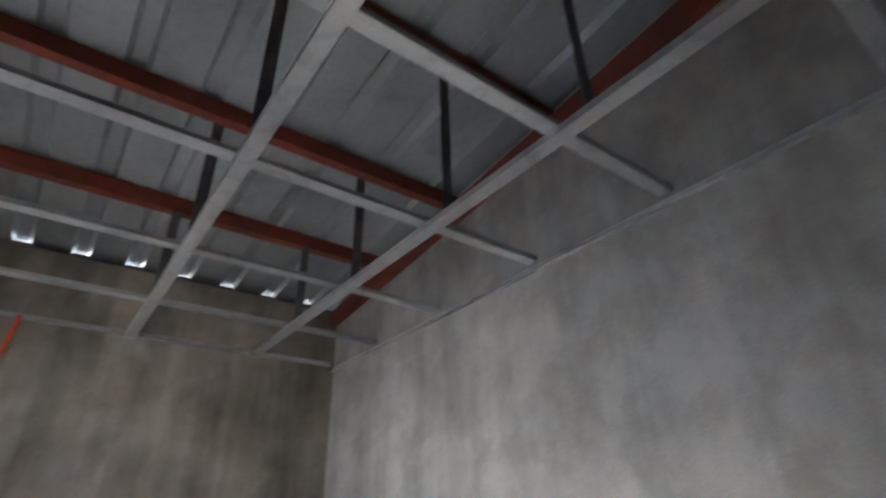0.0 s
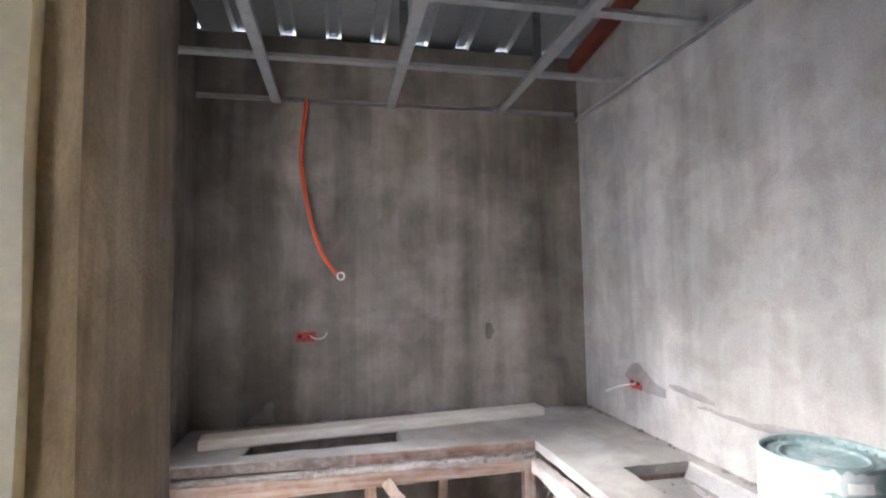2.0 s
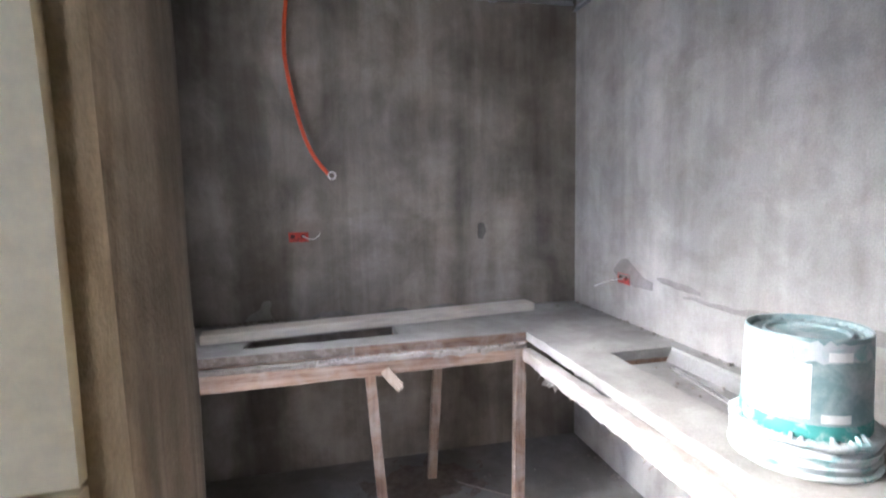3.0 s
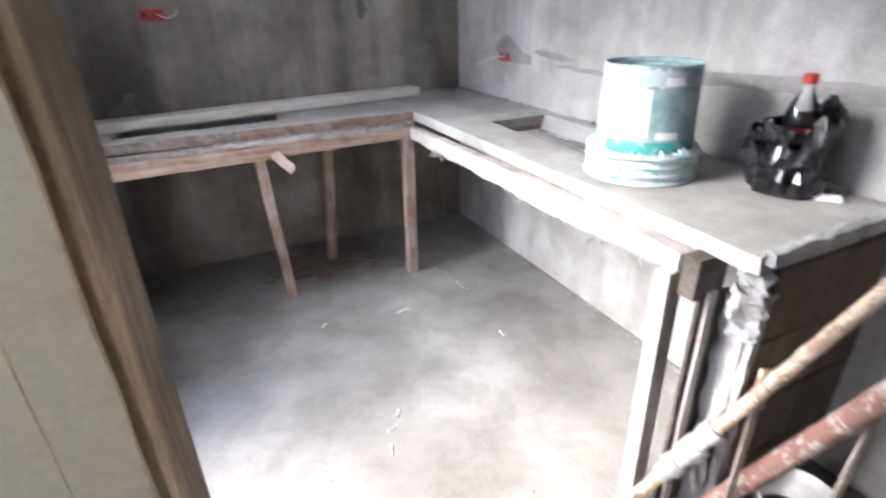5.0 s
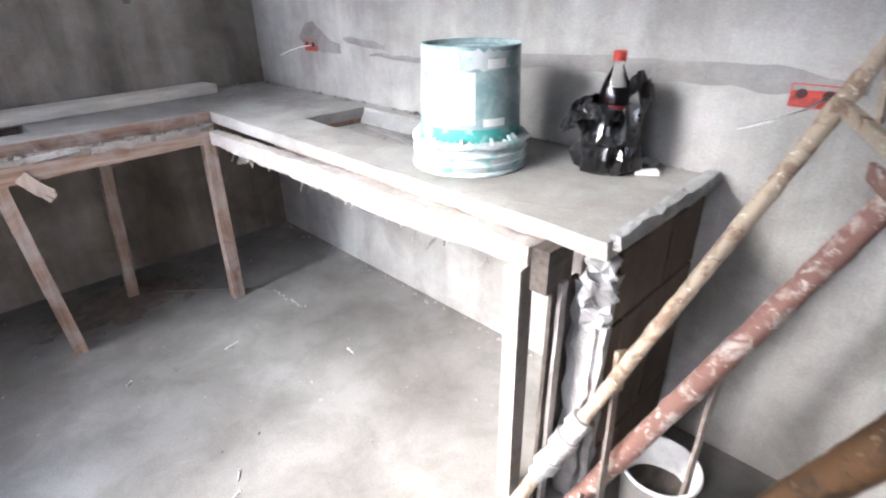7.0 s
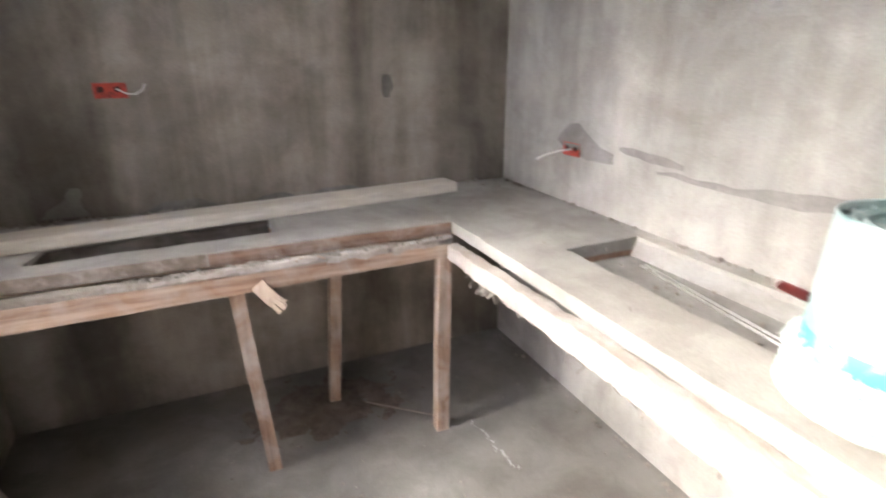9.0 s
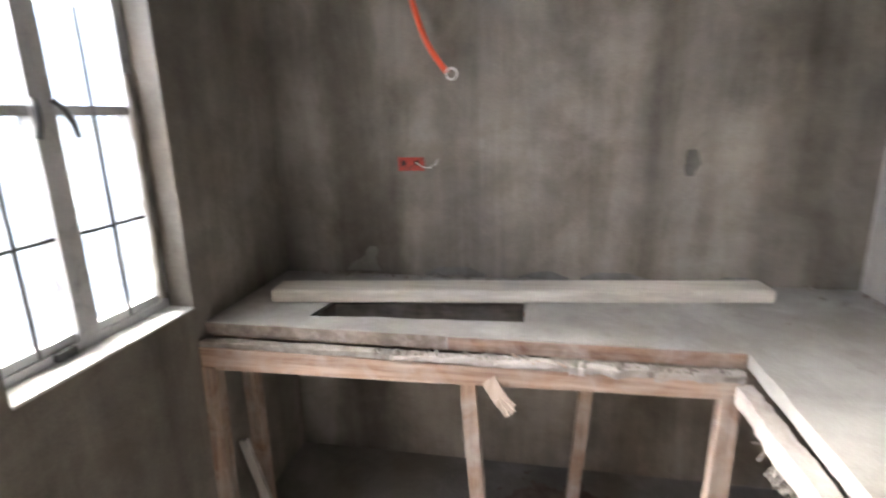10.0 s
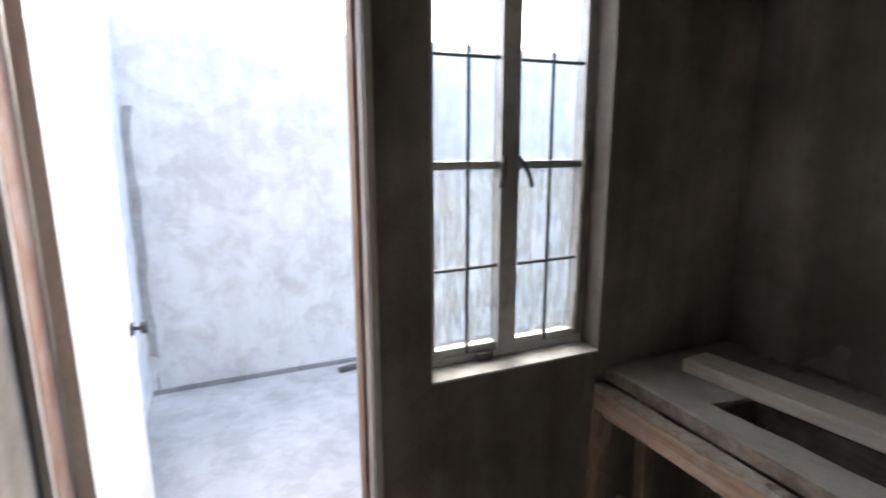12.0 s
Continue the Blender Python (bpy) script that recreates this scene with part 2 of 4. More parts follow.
def rod(bm, a, b, r0, r1=None, sides=12, caps=True):
    a, b = Vector(a), Vector(b)
    r1 = r0 if r1 is None else r1
    q = (b - a).to_track_quat("Z", "Y")
    rings = [[bm.verts.new(p + q @ Vector((r * math.cos(k * math.tau / sides), r * math.sin(k * math.tau / sides), 0)))
              for k in range(sides)] for p, r in ((a, r0), (b, r1))]
    for k in range(sides):
        bm.faces.new((rings[0][k], rings[0][(k + 1) % sides], rings[1][(k + 1) % sides], rings[1][k]))
    if caps:
        bm.faces.new(rings[0][::-1]), bm.faces.new(rings[1])


def lathe(bm, profile, sides=32, centre=(0, 0, 0)):
    cx, cy, cz = centre
    rings = [[bm.verts.new((cx + r * math.cos(k * math.tau / sides), cy + r * math.sin(k * math.tau / sides), cz + z))
              for k in range(sides)] for r, z in profile]
    for p, q in zip(rings, rings[1:]):
        for k in range(sides):
            bm.faces.new((p[k], p[(k + 1) % sides], q[(k + 1) % sides], q[k]))
    return rings


def tube(bm, pts, r, sides=10):
    pts = [Vector(p) for p in pts]
    rings = []
    for i, p in enumerate(pts):
        d = pts[min(i + 1, len(pts) - 1)] - pts[max(i - 1, 0)]
        q = d.to_track_quat("Z", "Y")
        rings.append([bm.verts.new(p + q @ Vector((r * math.cos(k * math.tau / sides), r * math.sin(k * math.tau / sides), 0)))
                      for k in range(sides)])
    for a, b in zip(rings, rings[1:]):
        best = min(range(sides), key=lambda s: (b[s].co - a[0].co).length)
        for k in range(sides):
            bm.faces.new((a[k], a[(k + 1) % sides], b[(k + 1 + best) % sides], b[(k + best) % sides]))
    bm.faces.new(rings[0][::-1]), bm.faces.new(rings[-1])


def roughen(bm, cut, amount, scale=12.0, seed=0):
    """Cuts a mesh into short pieces and shifts its points by noise."""
    if cut:
        for _ in range(4):
            long = [e for e in bm.edges if e.calc_length() > cut]
            if not long:
                break
            bmesh.ops.subdivide_edges(bm, edges=long, cuts=1, use_grid_fill=True)
    for v in bm.verts:
        v.co += noise.noise_vector(v.co * scale + Vector((seed, seed, seed))) * amount


def mesh_of(name, bm, mat, smooth=False, bevel=0.0):
    if bevel:
        bmesh.ops.bevel(bm, geom=list(bm.edges), offset=bevel, segments=2, affect="EDGES", clamp_overlap=True)
    bmesh.ops.recalc_face_normals(bm, faces=list(bm.faces))
    data = bpy.data.meshes.new(name)
    bm.to_mesh(data)
    bm.free()
    data.materials.append(mat)
    if smooth:
        data.shade_smooth()
    return data


def part(name, bm, mat, parent=None, label="", smooth=False, bevel=0.0):
    ob = new(name, mesh_of(name, bm, mat, smooth, bevel))
    if parent is not None:
        ob.parent = parent
        ob.matrix_parent_inverse = parent.matrix_world.inverted() if parent.parent is None else Matrix()
    if label:
        ob["label"] = label
    return ob


def thing(name, label, category, group="", kind="", at=(0, 0, 0)):
    e = new(name)
    e.location = at
    e.matrix_world = Matrix.Translation(at)
    e.empty_display_size = 0.1
    return tagged(e, label, category, group, kind)


def boxes(*items):
    bm = bmesh.new()
    for i in items:
        box(bm, *i)
    return bm


# ---- the shell of the kitchen ----
XW, TOP = -2.19, 3.0
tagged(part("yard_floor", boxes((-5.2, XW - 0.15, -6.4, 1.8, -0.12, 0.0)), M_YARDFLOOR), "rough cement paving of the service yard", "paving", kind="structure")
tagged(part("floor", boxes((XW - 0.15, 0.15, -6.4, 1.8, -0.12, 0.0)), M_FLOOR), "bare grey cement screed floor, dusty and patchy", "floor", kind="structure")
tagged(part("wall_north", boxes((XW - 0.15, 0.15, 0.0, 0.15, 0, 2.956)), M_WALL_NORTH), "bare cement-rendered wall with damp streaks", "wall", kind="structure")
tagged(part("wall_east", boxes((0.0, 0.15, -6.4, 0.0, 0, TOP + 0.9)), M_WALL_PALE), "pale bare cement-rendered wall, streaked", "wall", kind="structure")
WY0, WY1, WZ0, WZ1 = -1.212, -0.62, 0.915, 2.43
DY0, DY1, DZ = -2.128, -1.372, 2.12
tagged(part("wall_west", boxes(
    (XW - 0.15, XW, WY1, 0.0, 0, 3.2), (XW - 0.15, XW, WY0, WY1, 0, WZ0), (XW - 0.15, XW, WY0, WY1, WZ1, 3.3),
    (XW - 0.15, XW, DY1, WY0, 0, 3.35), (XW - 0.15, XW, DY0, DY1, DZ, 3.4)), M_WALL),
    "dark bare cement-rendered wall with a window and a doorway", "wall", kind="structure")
SX, SY0, SY1 = -1.67, -2.45, -2.13
bm = boxes((XW - 0.15, -1.72, SY0, SY1, 0, 3.4))
tagged(part("wall_stub_core", bm, M_WALL), "cement-rendered partition wall", "wall", kind="structure")
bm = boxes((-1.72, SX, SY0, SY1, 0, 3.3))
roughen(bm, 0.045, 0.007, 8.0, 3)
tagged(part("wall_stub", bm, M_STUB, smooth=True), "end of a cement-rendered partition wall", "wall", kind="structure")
XD = XW - 0.15
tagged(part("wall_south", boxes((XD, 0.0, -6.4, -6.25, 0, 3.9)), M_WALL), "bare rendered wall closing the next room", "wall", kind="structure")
# Unseen wall; its opening is added to light the partition's south face.
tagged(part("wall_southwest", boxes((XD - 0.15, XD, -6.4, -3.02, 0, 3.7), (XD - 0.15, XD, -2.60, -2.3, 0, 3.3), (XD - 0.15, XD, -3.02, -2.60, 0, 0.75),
    (XD - 0.15, XD, -3.02, -2.60, 1.95, 3.35)), M_WALL), "unseen rendered wall with an opening added for light", "wall", kind="structure")
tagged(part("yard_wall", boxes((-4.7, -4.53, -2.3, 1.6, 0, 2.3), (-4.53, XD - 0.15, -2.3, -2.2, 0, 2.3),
    (-4.53, XW - 0.15, 1.45, 1.6, 0, 2.3)), M_YARD), "pale rendered wall round the service yard", "wall", kind="structure")
# Unseen wall, added to hold back sky and ground light from the opening.
tagged(part("light_screen_wall", boxes((-3.75, -3.60, -6.4, -2.305, -0.12, 2.0)), M_YARD), "unseen wall added to cut light into the next room", "wall", kind="structure")
tagged(part("ground", boxes((-60, 60, -60, 60, -0.3, -0.125)), M_FLOOR), "bare dusty ground round the house", "ground", kind="structure")


# ---- roof and ceiling frame ----
def roof_z(y):
    return 3.03 - 0.115 * y


def roof_profile():
    pts = []
    k = -0.445 - 0.2567 * 9
    xs = [k + 0.2567 * i for i in range(12)]
    for c in xs:
        pts += [(c - 0.045, 0.0), (c - 0.025, 0.028), (c + 0.025, 0.028), (c + 0.045, 0.0)]
    return [p for p in pts if p[0] < 0.3]


def make_roof():
    bm = bmesh.new()
    prof = [(-2.56, 0.0)] + [p for p in roof_profile() if p[0] > -2.56]
    rows = []
    for lift in (0.0, 0.004):
        for y in (0.153, -6.6):
            rows.append([bm.verts.new((x, y, roof_z(y) + h + lift)) for x, h in prof])
    for a, b in ((0, 1), (2, 3), (0, 2), (1, 3)):
        for i in range(len(prof) - 1):
            bm.faces.new((rows[a][i], rows[a][i + 1], rows[b][i + 1], rows[b][i]))
    tagged(part("roof", bm, M_ROOF), "grey ribbed metal roofing sheet on red purlins", "roof", kind="structure")


make_roof()
tagged(part("infill", boxes((XW - 0.15, 0.15, 0.118, 0.148, 2.956, roof_z(0.133) + 0.013)), M_WALL), "mortar infill between the wall top and the roof sheet", "infill", kind="structure")
for i, y in enumerate((-0.62, -1.29, -1.96, -2.63, -3.3, -4.0, -4.7)):
    z = roof_z(y)
    bm = boxes((-2.3, -0.0, y - 0.025, y + 0.025, z - 0.082, z - 0.006))
    tagged(part("purlin", bm, M_RED), "red oxide painted steel purlin under the roof", "purlin", "roof purlins", "structure")
bm = bmesh.new()
vs = box(bm, -0.055, -0.004, -6.2, -0.01, 0, 0)
for k, v in enumerate(bm.verts):
    v.co.z = roof_z(v.co.y) - (0.17 if k < 4 else 0.084)
tagged(part("rafter", bm, M_RED), "red oxide steel rafter along the wall top", "rafter", kind="structure")

GZ = 2.58
grid_x, grid_y = (-0.515, -1.155, -1.78), (-0.53, -1.13, -1.77, -2.36, -2.98, -3.6)
bm = bmesh.new()
for x in grid_x:
    y1 = -4.2 if x > SX else SY1
    box(bm, x - 0.024, x + 0.024, y1, -0.005, GZ, GZ + 0.002)
    box(bm, x - 0.024, x - 0.022, y1, -0.005, GZ, GZ + 0.022)
    box(bm, x + 0.022, x + 0.024, y1, -0.005, GZ, GZ + 0.022)
for y in grid_y:
    x0 = XW if y > SY1 else SX if y > SY0 else XD
    box(bm, x0 + 0.005, -0.005, y - 0.025, y + 0.025, GZ + 0.024, GZ + 0.026)
    box(bm, x0 + 0.005, -0.005, y - 0.025, y - 0.023, GZ + 0.024, GZ + 0.04)
    box(bm, x0 + 0.005, -0.005, y + 0.023, y + 0.025, GZ + 0.024, GZ + 0.04)
tagged(part("ceiling", bm, M_ZINC), "open galvanised ceiling frame without panels", "ceiling frame", kind="structure")
bm = bmesh.new()
box(bm, -0.022, -0.002, -4.2, -0.002, 2.56, 2.563), box(bm, -0.005, -0.002, -4.2, -0.002, 2.563, 2.59)
tagged(part("trim_east", bm, M_ZINC), "galvanised wall angle of the ceiling frame", "wall angle", kind="structure")
bm = bmesh.new()
box(bm, XW + 0.002, -0.024, -0.022, -0.002, 2.590, 2.593), box(bm, XW + 0.002, -0.024, -0.005, -0.002, 2.593, 2.618)
tagged(part("trim_north", bm, M_ZINC), "galvanised wall angle of the ceiling frame", "wall angle", kind="structure")
for x in grid_x[:2]:
    for y in grid_y[:5]:
        bm = boxes((x - 0.02, x + 0.02, y - 0.113, y - 0.11, GZ + 0.004, roof_z(y) - 0.004))
        tagged(part("hanger", bm, M_DULLZINC), "dull steel strap hanger of the ceiling frame", "hanger", "ceiling hangers", "structure")

# ---- counter ----
def cells(bm, xs, ys, inside, z0, z1, shift=None):
    """One closed slab from the cells of a grid that inside() keeps. shift moves a grid corner."""
    made = {}

    def vert(i, j, k):
        if (i, j, k) not in made:
            x, y = (shift or {}).get((i, j), (xs[i], ys[j]))
            made[i, j, k] = bm.verts.new((x, y, (z0, z1)[k]))
        return made[i, j, k]

    nx, ny = len(xs) - 1, len(ys) - 1
    keep = {(i, j) for i in range(nx) for j in range(ny) if inside(i, j)}
    for i, j in keep:
        bm.faces.new([vert(*p, 1) for p in ((i, j), (i + 1, j), (i + 1, j + 1), (i, j + 1))])
        bm.faces.new([vert(*p, 0) for p in ((i, j), (i, j + 1), (i + 1, j + 1), (i + 1, j))])
        for near, a, b in (((i - 1, j), (i, j), (i, j + 1)), ((i + 1, j), (i + 1, j), (i + 1, j + 1)),
                           ((i, j - 1), (i, j), (i + 1, j)), ((i, j + 1), (i, j + 1), (i + 1, j + 1))):
            if near not in keep:
                bm.faces.new((vert(*a, 0), vert(*b, 0), vert(*b, 1), vert(*a, 1)))


def beam(bm, a, b, w, h, up=(0, 0, 1)):
    """A squared timber from a to b along its middle line."""
    a, b = Vector(a), Vector(b)
    d = (b - a).normalized()
    side = d.cross(Vector(up)).normalized() * (w / 2)
    top = side.cross(d).normalized() * (h / 2)
    vs = [bm.verts.new(p + i * side + j * top) for p in (a, b) for i, j in ((-1, -1), (1, -1), (1, 1), (-1, 1))]
    for f in ((0, 1, 2, 3), (7, 6, 5, 4), (0, 4, 5, 1), (1, 5, 6, 2), (2, 6, 7, 3), (3, 7, 4, 0)):
        bm.faces.new([vs[i] for i in f])


def lumps(bm, spots, seed=0):
    """Crumbs: small crooked solids at (place, size)."""
    rnd = random.Random(seed)
    for p, r in spots:
        q = Euler([rnd.uniform(0, 6) for _ in range(3)]).to_matrix().to_4x4()
        m = Matrix.Translation(p) @ q @ Matrix.Diagonal((r, r * rnd.uniform(0.5, 1), r * rnd.uniform(0.4, 0.8), 1))
        got = bmesh.ops.create_icosphere(bm, subdivisions=1, radius=1, matrix=m)
        for v in got["verts"]:
            v.co += Vector([rnd.uniform(-1, 1) * r * 0.25 for _ in range(3)])


H, T = 0.85, 0.042
counter = thing("counter", "unfinished L-shaped concrete kitchen counter on timber formwork", "counter", at=(-1.1, -0.3, 0))
bm = bmesh.new()
xs = (XW + 0.001, -1.85, -1.16, -0.557, -0.36, -0.068, -0.001)
ys = (-2.42, -1.70, -1.0, -0.58, -0.46, -0.34, -0.001)
cells(bm, xs, ys, lambda i, j: (j >= 3 or i >= 3) and (i, j) not in ((1, 4), (4, 1)), H - T, H,
      {(1, 4): (-1.867, -0.483), (2, 4): (-1.158, -0.446), (1, 5): (-1.845, -0.330), (2, 5): (-1.16, -0.250)})
for _ in range(5):
    long = [e for e in bm.edges if e.calc_length() > 0.07 and e.calc_face_angle(0) > 1.0]
    bmesh.ops.subdivide_edges(bm, edges=long, cuts=1)
for v in bm.verts:
    inner = -0.02 > v.co.x > XW + 0.02 and -0.02 > v.co.y
    if inner:
        v.co += noise.noise_vector(v.co * 17) * 0.0045
part("slab", bm, M_SLAB, counter)
bm = bmesh.new()
cells(bm, (XW + 0.001, -1.88, -1.15, -0.525, -0.37, -0.06, -0.001), (-2.30, -1.71, -0.99, -0.545, -0.50, -0.245, -0.002),
      lambda i, j: (j >= 3 or i >= 3) and (i, j) not in ((1, 4), (4, 1)), H - T - 0.022, H - T - 0.003)
part("form_board", bm, M_WOOD_X, counter, "plywood form board under the slab")
part("form_tray", boxes((-1.98, -1.08, -0.54, -0.06, 0.740, 0.750)), M_NEWRENDER, counter, "dusty board below the stove slot")
# Near-black linings stand in for the shade inside the slot.
part("form_lining", boxes((-1.98, -1.08, -0.068, -0.060, 0.751, 0.784)), M_DARKWOOD_SHADE, counter, "dark lining added to shade the stove slot")
part("form_lining", boxes((-1.98, -1.08, -0.540, -0.532, 0.751, 0.784)), M_DARKWOOD_SHADE, counter)
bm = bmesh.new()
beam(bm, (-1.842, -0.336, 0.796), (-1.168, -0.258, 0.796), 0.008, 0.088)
part("form_lining", bm, M_DARKWOOD_SHADE, counter)
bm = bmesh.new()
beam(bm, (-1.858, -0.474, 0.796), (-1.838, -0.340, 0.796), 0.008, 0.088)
part("form_lining", bm, M_DARKWOOD_SHADE, counter)
part("form_lining", boxes((-0.372, -0.062, -0.998, -0.990, 0.775, H - 0.003)), M_FRAME, counter, "dark form lining of the sink opening")
part("form_lining", boxes((-0.372, -0.362, -1.70, -0.999, 0.775, H - 0.004)), M_FRAME, counter)
bm = bmesh.new()
vs = box(bm, -0.092, -0.062, -1.699, -0.999, 0.7885, H - 0.003)
for v in (vs[4], vs[6]):
    v.co.z = 0.790
part("mortar", bm, M_PATCH, counter, "smoothed mortar slope in the sink opening")
part("edge_board", boxes((XW + 0.002, -1.385, -0.585, -0.5805, 0.808, 0.848)), M_EDGE, counter, "broken concrete slab edge")
part("edge_board", boxes((-1.38, -0.5625, -0.587, -0.5805, 0.806, 0.846)), M_EDGEBOARD, counter, "red-brown form board on the slab edge")
bm = boxes((XW + 0.002, -0.57, -0.628, -0.588, 0.704, 0.780))
for v in bm.verts:
    v.co.z += 0.028 * (v.co.x + 2.19) / 1.6 if v.co.z < 0.74 else 0.0
roughen(bm, 0.12, 0.003, 9.0)
part("form_beam", bm, M_WOOD_X, counter, "pale red sawn form beam", bevel=0.0)
bm = boxes((-0.597, -0.553, -2.262, -0.632, 0.727, 0.780))
roughen(bm, 0.05, 0.0, 9.0)
for v in bm.verts:
    along = min(1.0, max(0.0, (-0.632 - v.co.y) / 0.85))
    if v.co.z > 0.75:
        v.co.z += 0.021 * along
    elif v.co.y < -1.9:
        v.co.z += 0.026 * (-1.9 - v.co.y) / 0.36
roughen(bm, 0.025, 0.004, 9.0, 4)
roughen(bm, 0, 0.005, 34.0, 8)
part("form_beam", bm, M_CAKE, counter, "form beam caked with cement")


def prop(foot, top, w=0.045, label="", mat=None):
    bm = bmesh.new()
    beam(bm, foot, top, w, w * 0.9, (0, 1, 0.01))
    roughen(bm, 0.4, 0.0015, 14.0, foot[0])
    part("leg", bm, mat or M_WOOD_Z, counter, label)


prop((-0.628, -0.640, 0.0), (-0.602, -0.606, 0.745), 0.05)
prop((-1.270, -0.590, 0.0), (-1.317, -0.606, 0.732))
prop((-0.985, -0.300, 0.0), (-0.935, -0.330, 0.785))
prop((-2.155, -0.640, 0.0), (-2.160, -0.612, 0.712), 0.05)
prop((-0.578, -2.235, 0.0), (-0.596, -2.240, 0.752), 0.048, "cement-whitened timber post", M_CAKE)
prop((-2.160, -0.40, 0.0), (-2.150, -0.42, 0.785), 0.05)

# hollow blocks that carry the free end
end_wall = part("end_wall", boxes((-0.455, -0.002, -2.395, -2.315, 0.0, 0.800)), M_BLOCK, counter, "block wall carrying the counter's free end")
block_mesh = {}
for row in range(4):
    x, k = -0.002, 0
    while x > -0.455:
        w = 0.2 if (row % 2 and k == 0) else 0.4
        x0 = max(x - w + 0.008, -0.458)
        key = round(x - x0, 3)
        if x - x0 > 0.04:
            if key not in block_mesh:
                bm = boxes((-key, 0, -0.018, 0, 0, 0.188))
                roughen(bm, 0.07, 0.003, 21.0, key)
                block_mesh[key] = mesh_of("block", bm, M_BLOCK)
            ob = new("block", block_mesh[key])
            ob.parent, ob.matrix_parent_inverse = end_wall, Matrix()
            ob.location = Vector((x, -2.392, 0.004 + row * 0.199))
        x -= w
        k += 1
rnd = random.Random(5)


def crust(bm, a, b, width, depth, amount, seed):
    """A crooked ridge of mortar from a to b."""
    beam(bm, a, b, width, depth, (0, 1, 0.01) if abs(a[2] - b[2]) > 0.2 else (0, 0, 1))
    roughen(bm, 0.016, amount * 0.6, 16.0, seed)
    roughen(bm, 0, amount * 0.75, 55.0, seed)


bm = bmesh.new()
crust(bm, (-0.466, -2.350, 0.0), (-0.466, -2.350, 0.70), 0.034, 0.060, 0.016, 2)
part("mortar", bm, M_MORTAR, counter, "rough grey mortar squeezed out of the block end")
bm = bmesh.new()
crust(bm, (-0.462, -2.402, 0.0), (-0.478, -2.405, 0.74), 0.030, 0.020, 0.012, 7)
part("mortar", bm, M_MORTAR, counter, "pale mortar edge of the block end")
bm = bmesh.new()
crust(bm, (-0.495, -2.385, 0.63), (-0.520, -2.398, 0.785), 0.058, 0.060, 0.026, 11)
part("mortar", bm, M_MORTAR, counter, "lump of grey mortar under the slab corner")
bm = bmesh.new()
crust(bm, (-0.54, -2.424, 0.842), (-0.010, -2.424, 0.852), 0.030, 0.034, 0.011, 5)
part("mortar", bm, M_MORTAR, counter, "mortar ridge along the slab end")
part("bracket", boxes((-0.598, -0.500, -2.316, -2.272, 0.700, 0.805)), M_DARKWOOD_SHADE, counter, "dark wooden packing block")
# Added dark sheet that paints the see-through gap as shade.
part("gap_shade", boxes((-0.568, -0.458, -2.313, -2.303, 0.0, 0.698)), M_DARKWOOD_SHADE, counter, "dark panel added to shade the gap behind the post")
bm = boxes((-0.552, -0.526, -2.326, -2.315, 0.0, 0.715))
roughen(bm, 0.06, 0.002, 15.0, 2)
part("end_strip", bm, M_CAKE, counter, "cement-whitened strip")

# crumbs of mortar and splinters on the ledge
bm = boxes((XW + 0.002, -0.572, -0.6255, -0.589, 0.7805, 0.800))
roughen(bm, 0.03, 0.006, 24.0, 3)
part("ledge", bm, M_DIRT, counter, "ledge caked with spilled mortar")
for k, (x0, x1, z0, w) in enumerate(((-1.55, -1.27, 0.793, 0.014), (-1.30, -1.06, 0.791, 0.018), (-1.03, -0.82, 0.788, 0.022), (-0.80, -0.57, 0.787, 0.026))):
    bm = bmesh.new()
    crust(bm, (x0, -0.616, z0), (x1, -0.614, z0 + 0.004), 0.030, w, 0.010, 20 + k)
    part("mortar", bm, M_CAKE, counter, "ragged mortar hanging over the form beam")
bm = bmesh.new()
lumps(bm, [((rnd.uniform(-1.62, -0.60), rnd.uniform(-0.626, -0.594), 0.800 + rnd.uniform(0, 0.005)), rnd.uniform(0.003, 0.010)) for _ in range(190)], 8)
lumps(bm, [((rnd.uniform(-2.15, -1.60), rnd.uniform(-0.622, -0.594), 0.800), rnd.uniform(0.003, 0.006)) for _ in range(40)], 9)
tagged(part("mortar_crumbs", bm, M_DIRT, smooth=True), "dry mortar crumbs along the timber ledge of the counter", "rubble", kind="stuff")
bm = bmesh.new()
for a, b, w in (((-1.252, -0.636, 0.745), (-1.205, -0.660, 0.684), 0.044), ((-1.214, -0.656, 0.698), (-1.178, -0.668, 0.664), 0.015),
                ((-1.226, -0.656, 0.694), (-1.196, -0.668, 0.652), 0.013), ((-1.206, -0.654, 0.706), (-1.174, -0.664, 0.682), 0.012)):
    beam(bm, a, b, w, 0.007, (0, 1, 0))
roughen(bm, 0.02, 0.003, 30.0)
tagged(part("wood_splinter", bm, M_TORN), "pale torn wood splinter hanging from the form beam", "splinter")
bm = bmesh.new()
for _ in range(9):
    x = rnd.uniform(-1.24, -1.02)
    beam(bm, (x, rnd.uniform(-0.628, -0.60), 0.794), (x + rnd.uniform(-0.04, 0.04), rnd.uniform(-0.635, -0.60), 0.794 + rnd.uniform(0.004, 0.028)), rnd.uniform(0.004, 0.009), 0.003, (0, 1, 0.2))
tagged(part("wood_shavings", bm, M_TORN), "curled pale wood shavings on the ledge", "shavings", kind="stuff")
bm = bmesh.new()
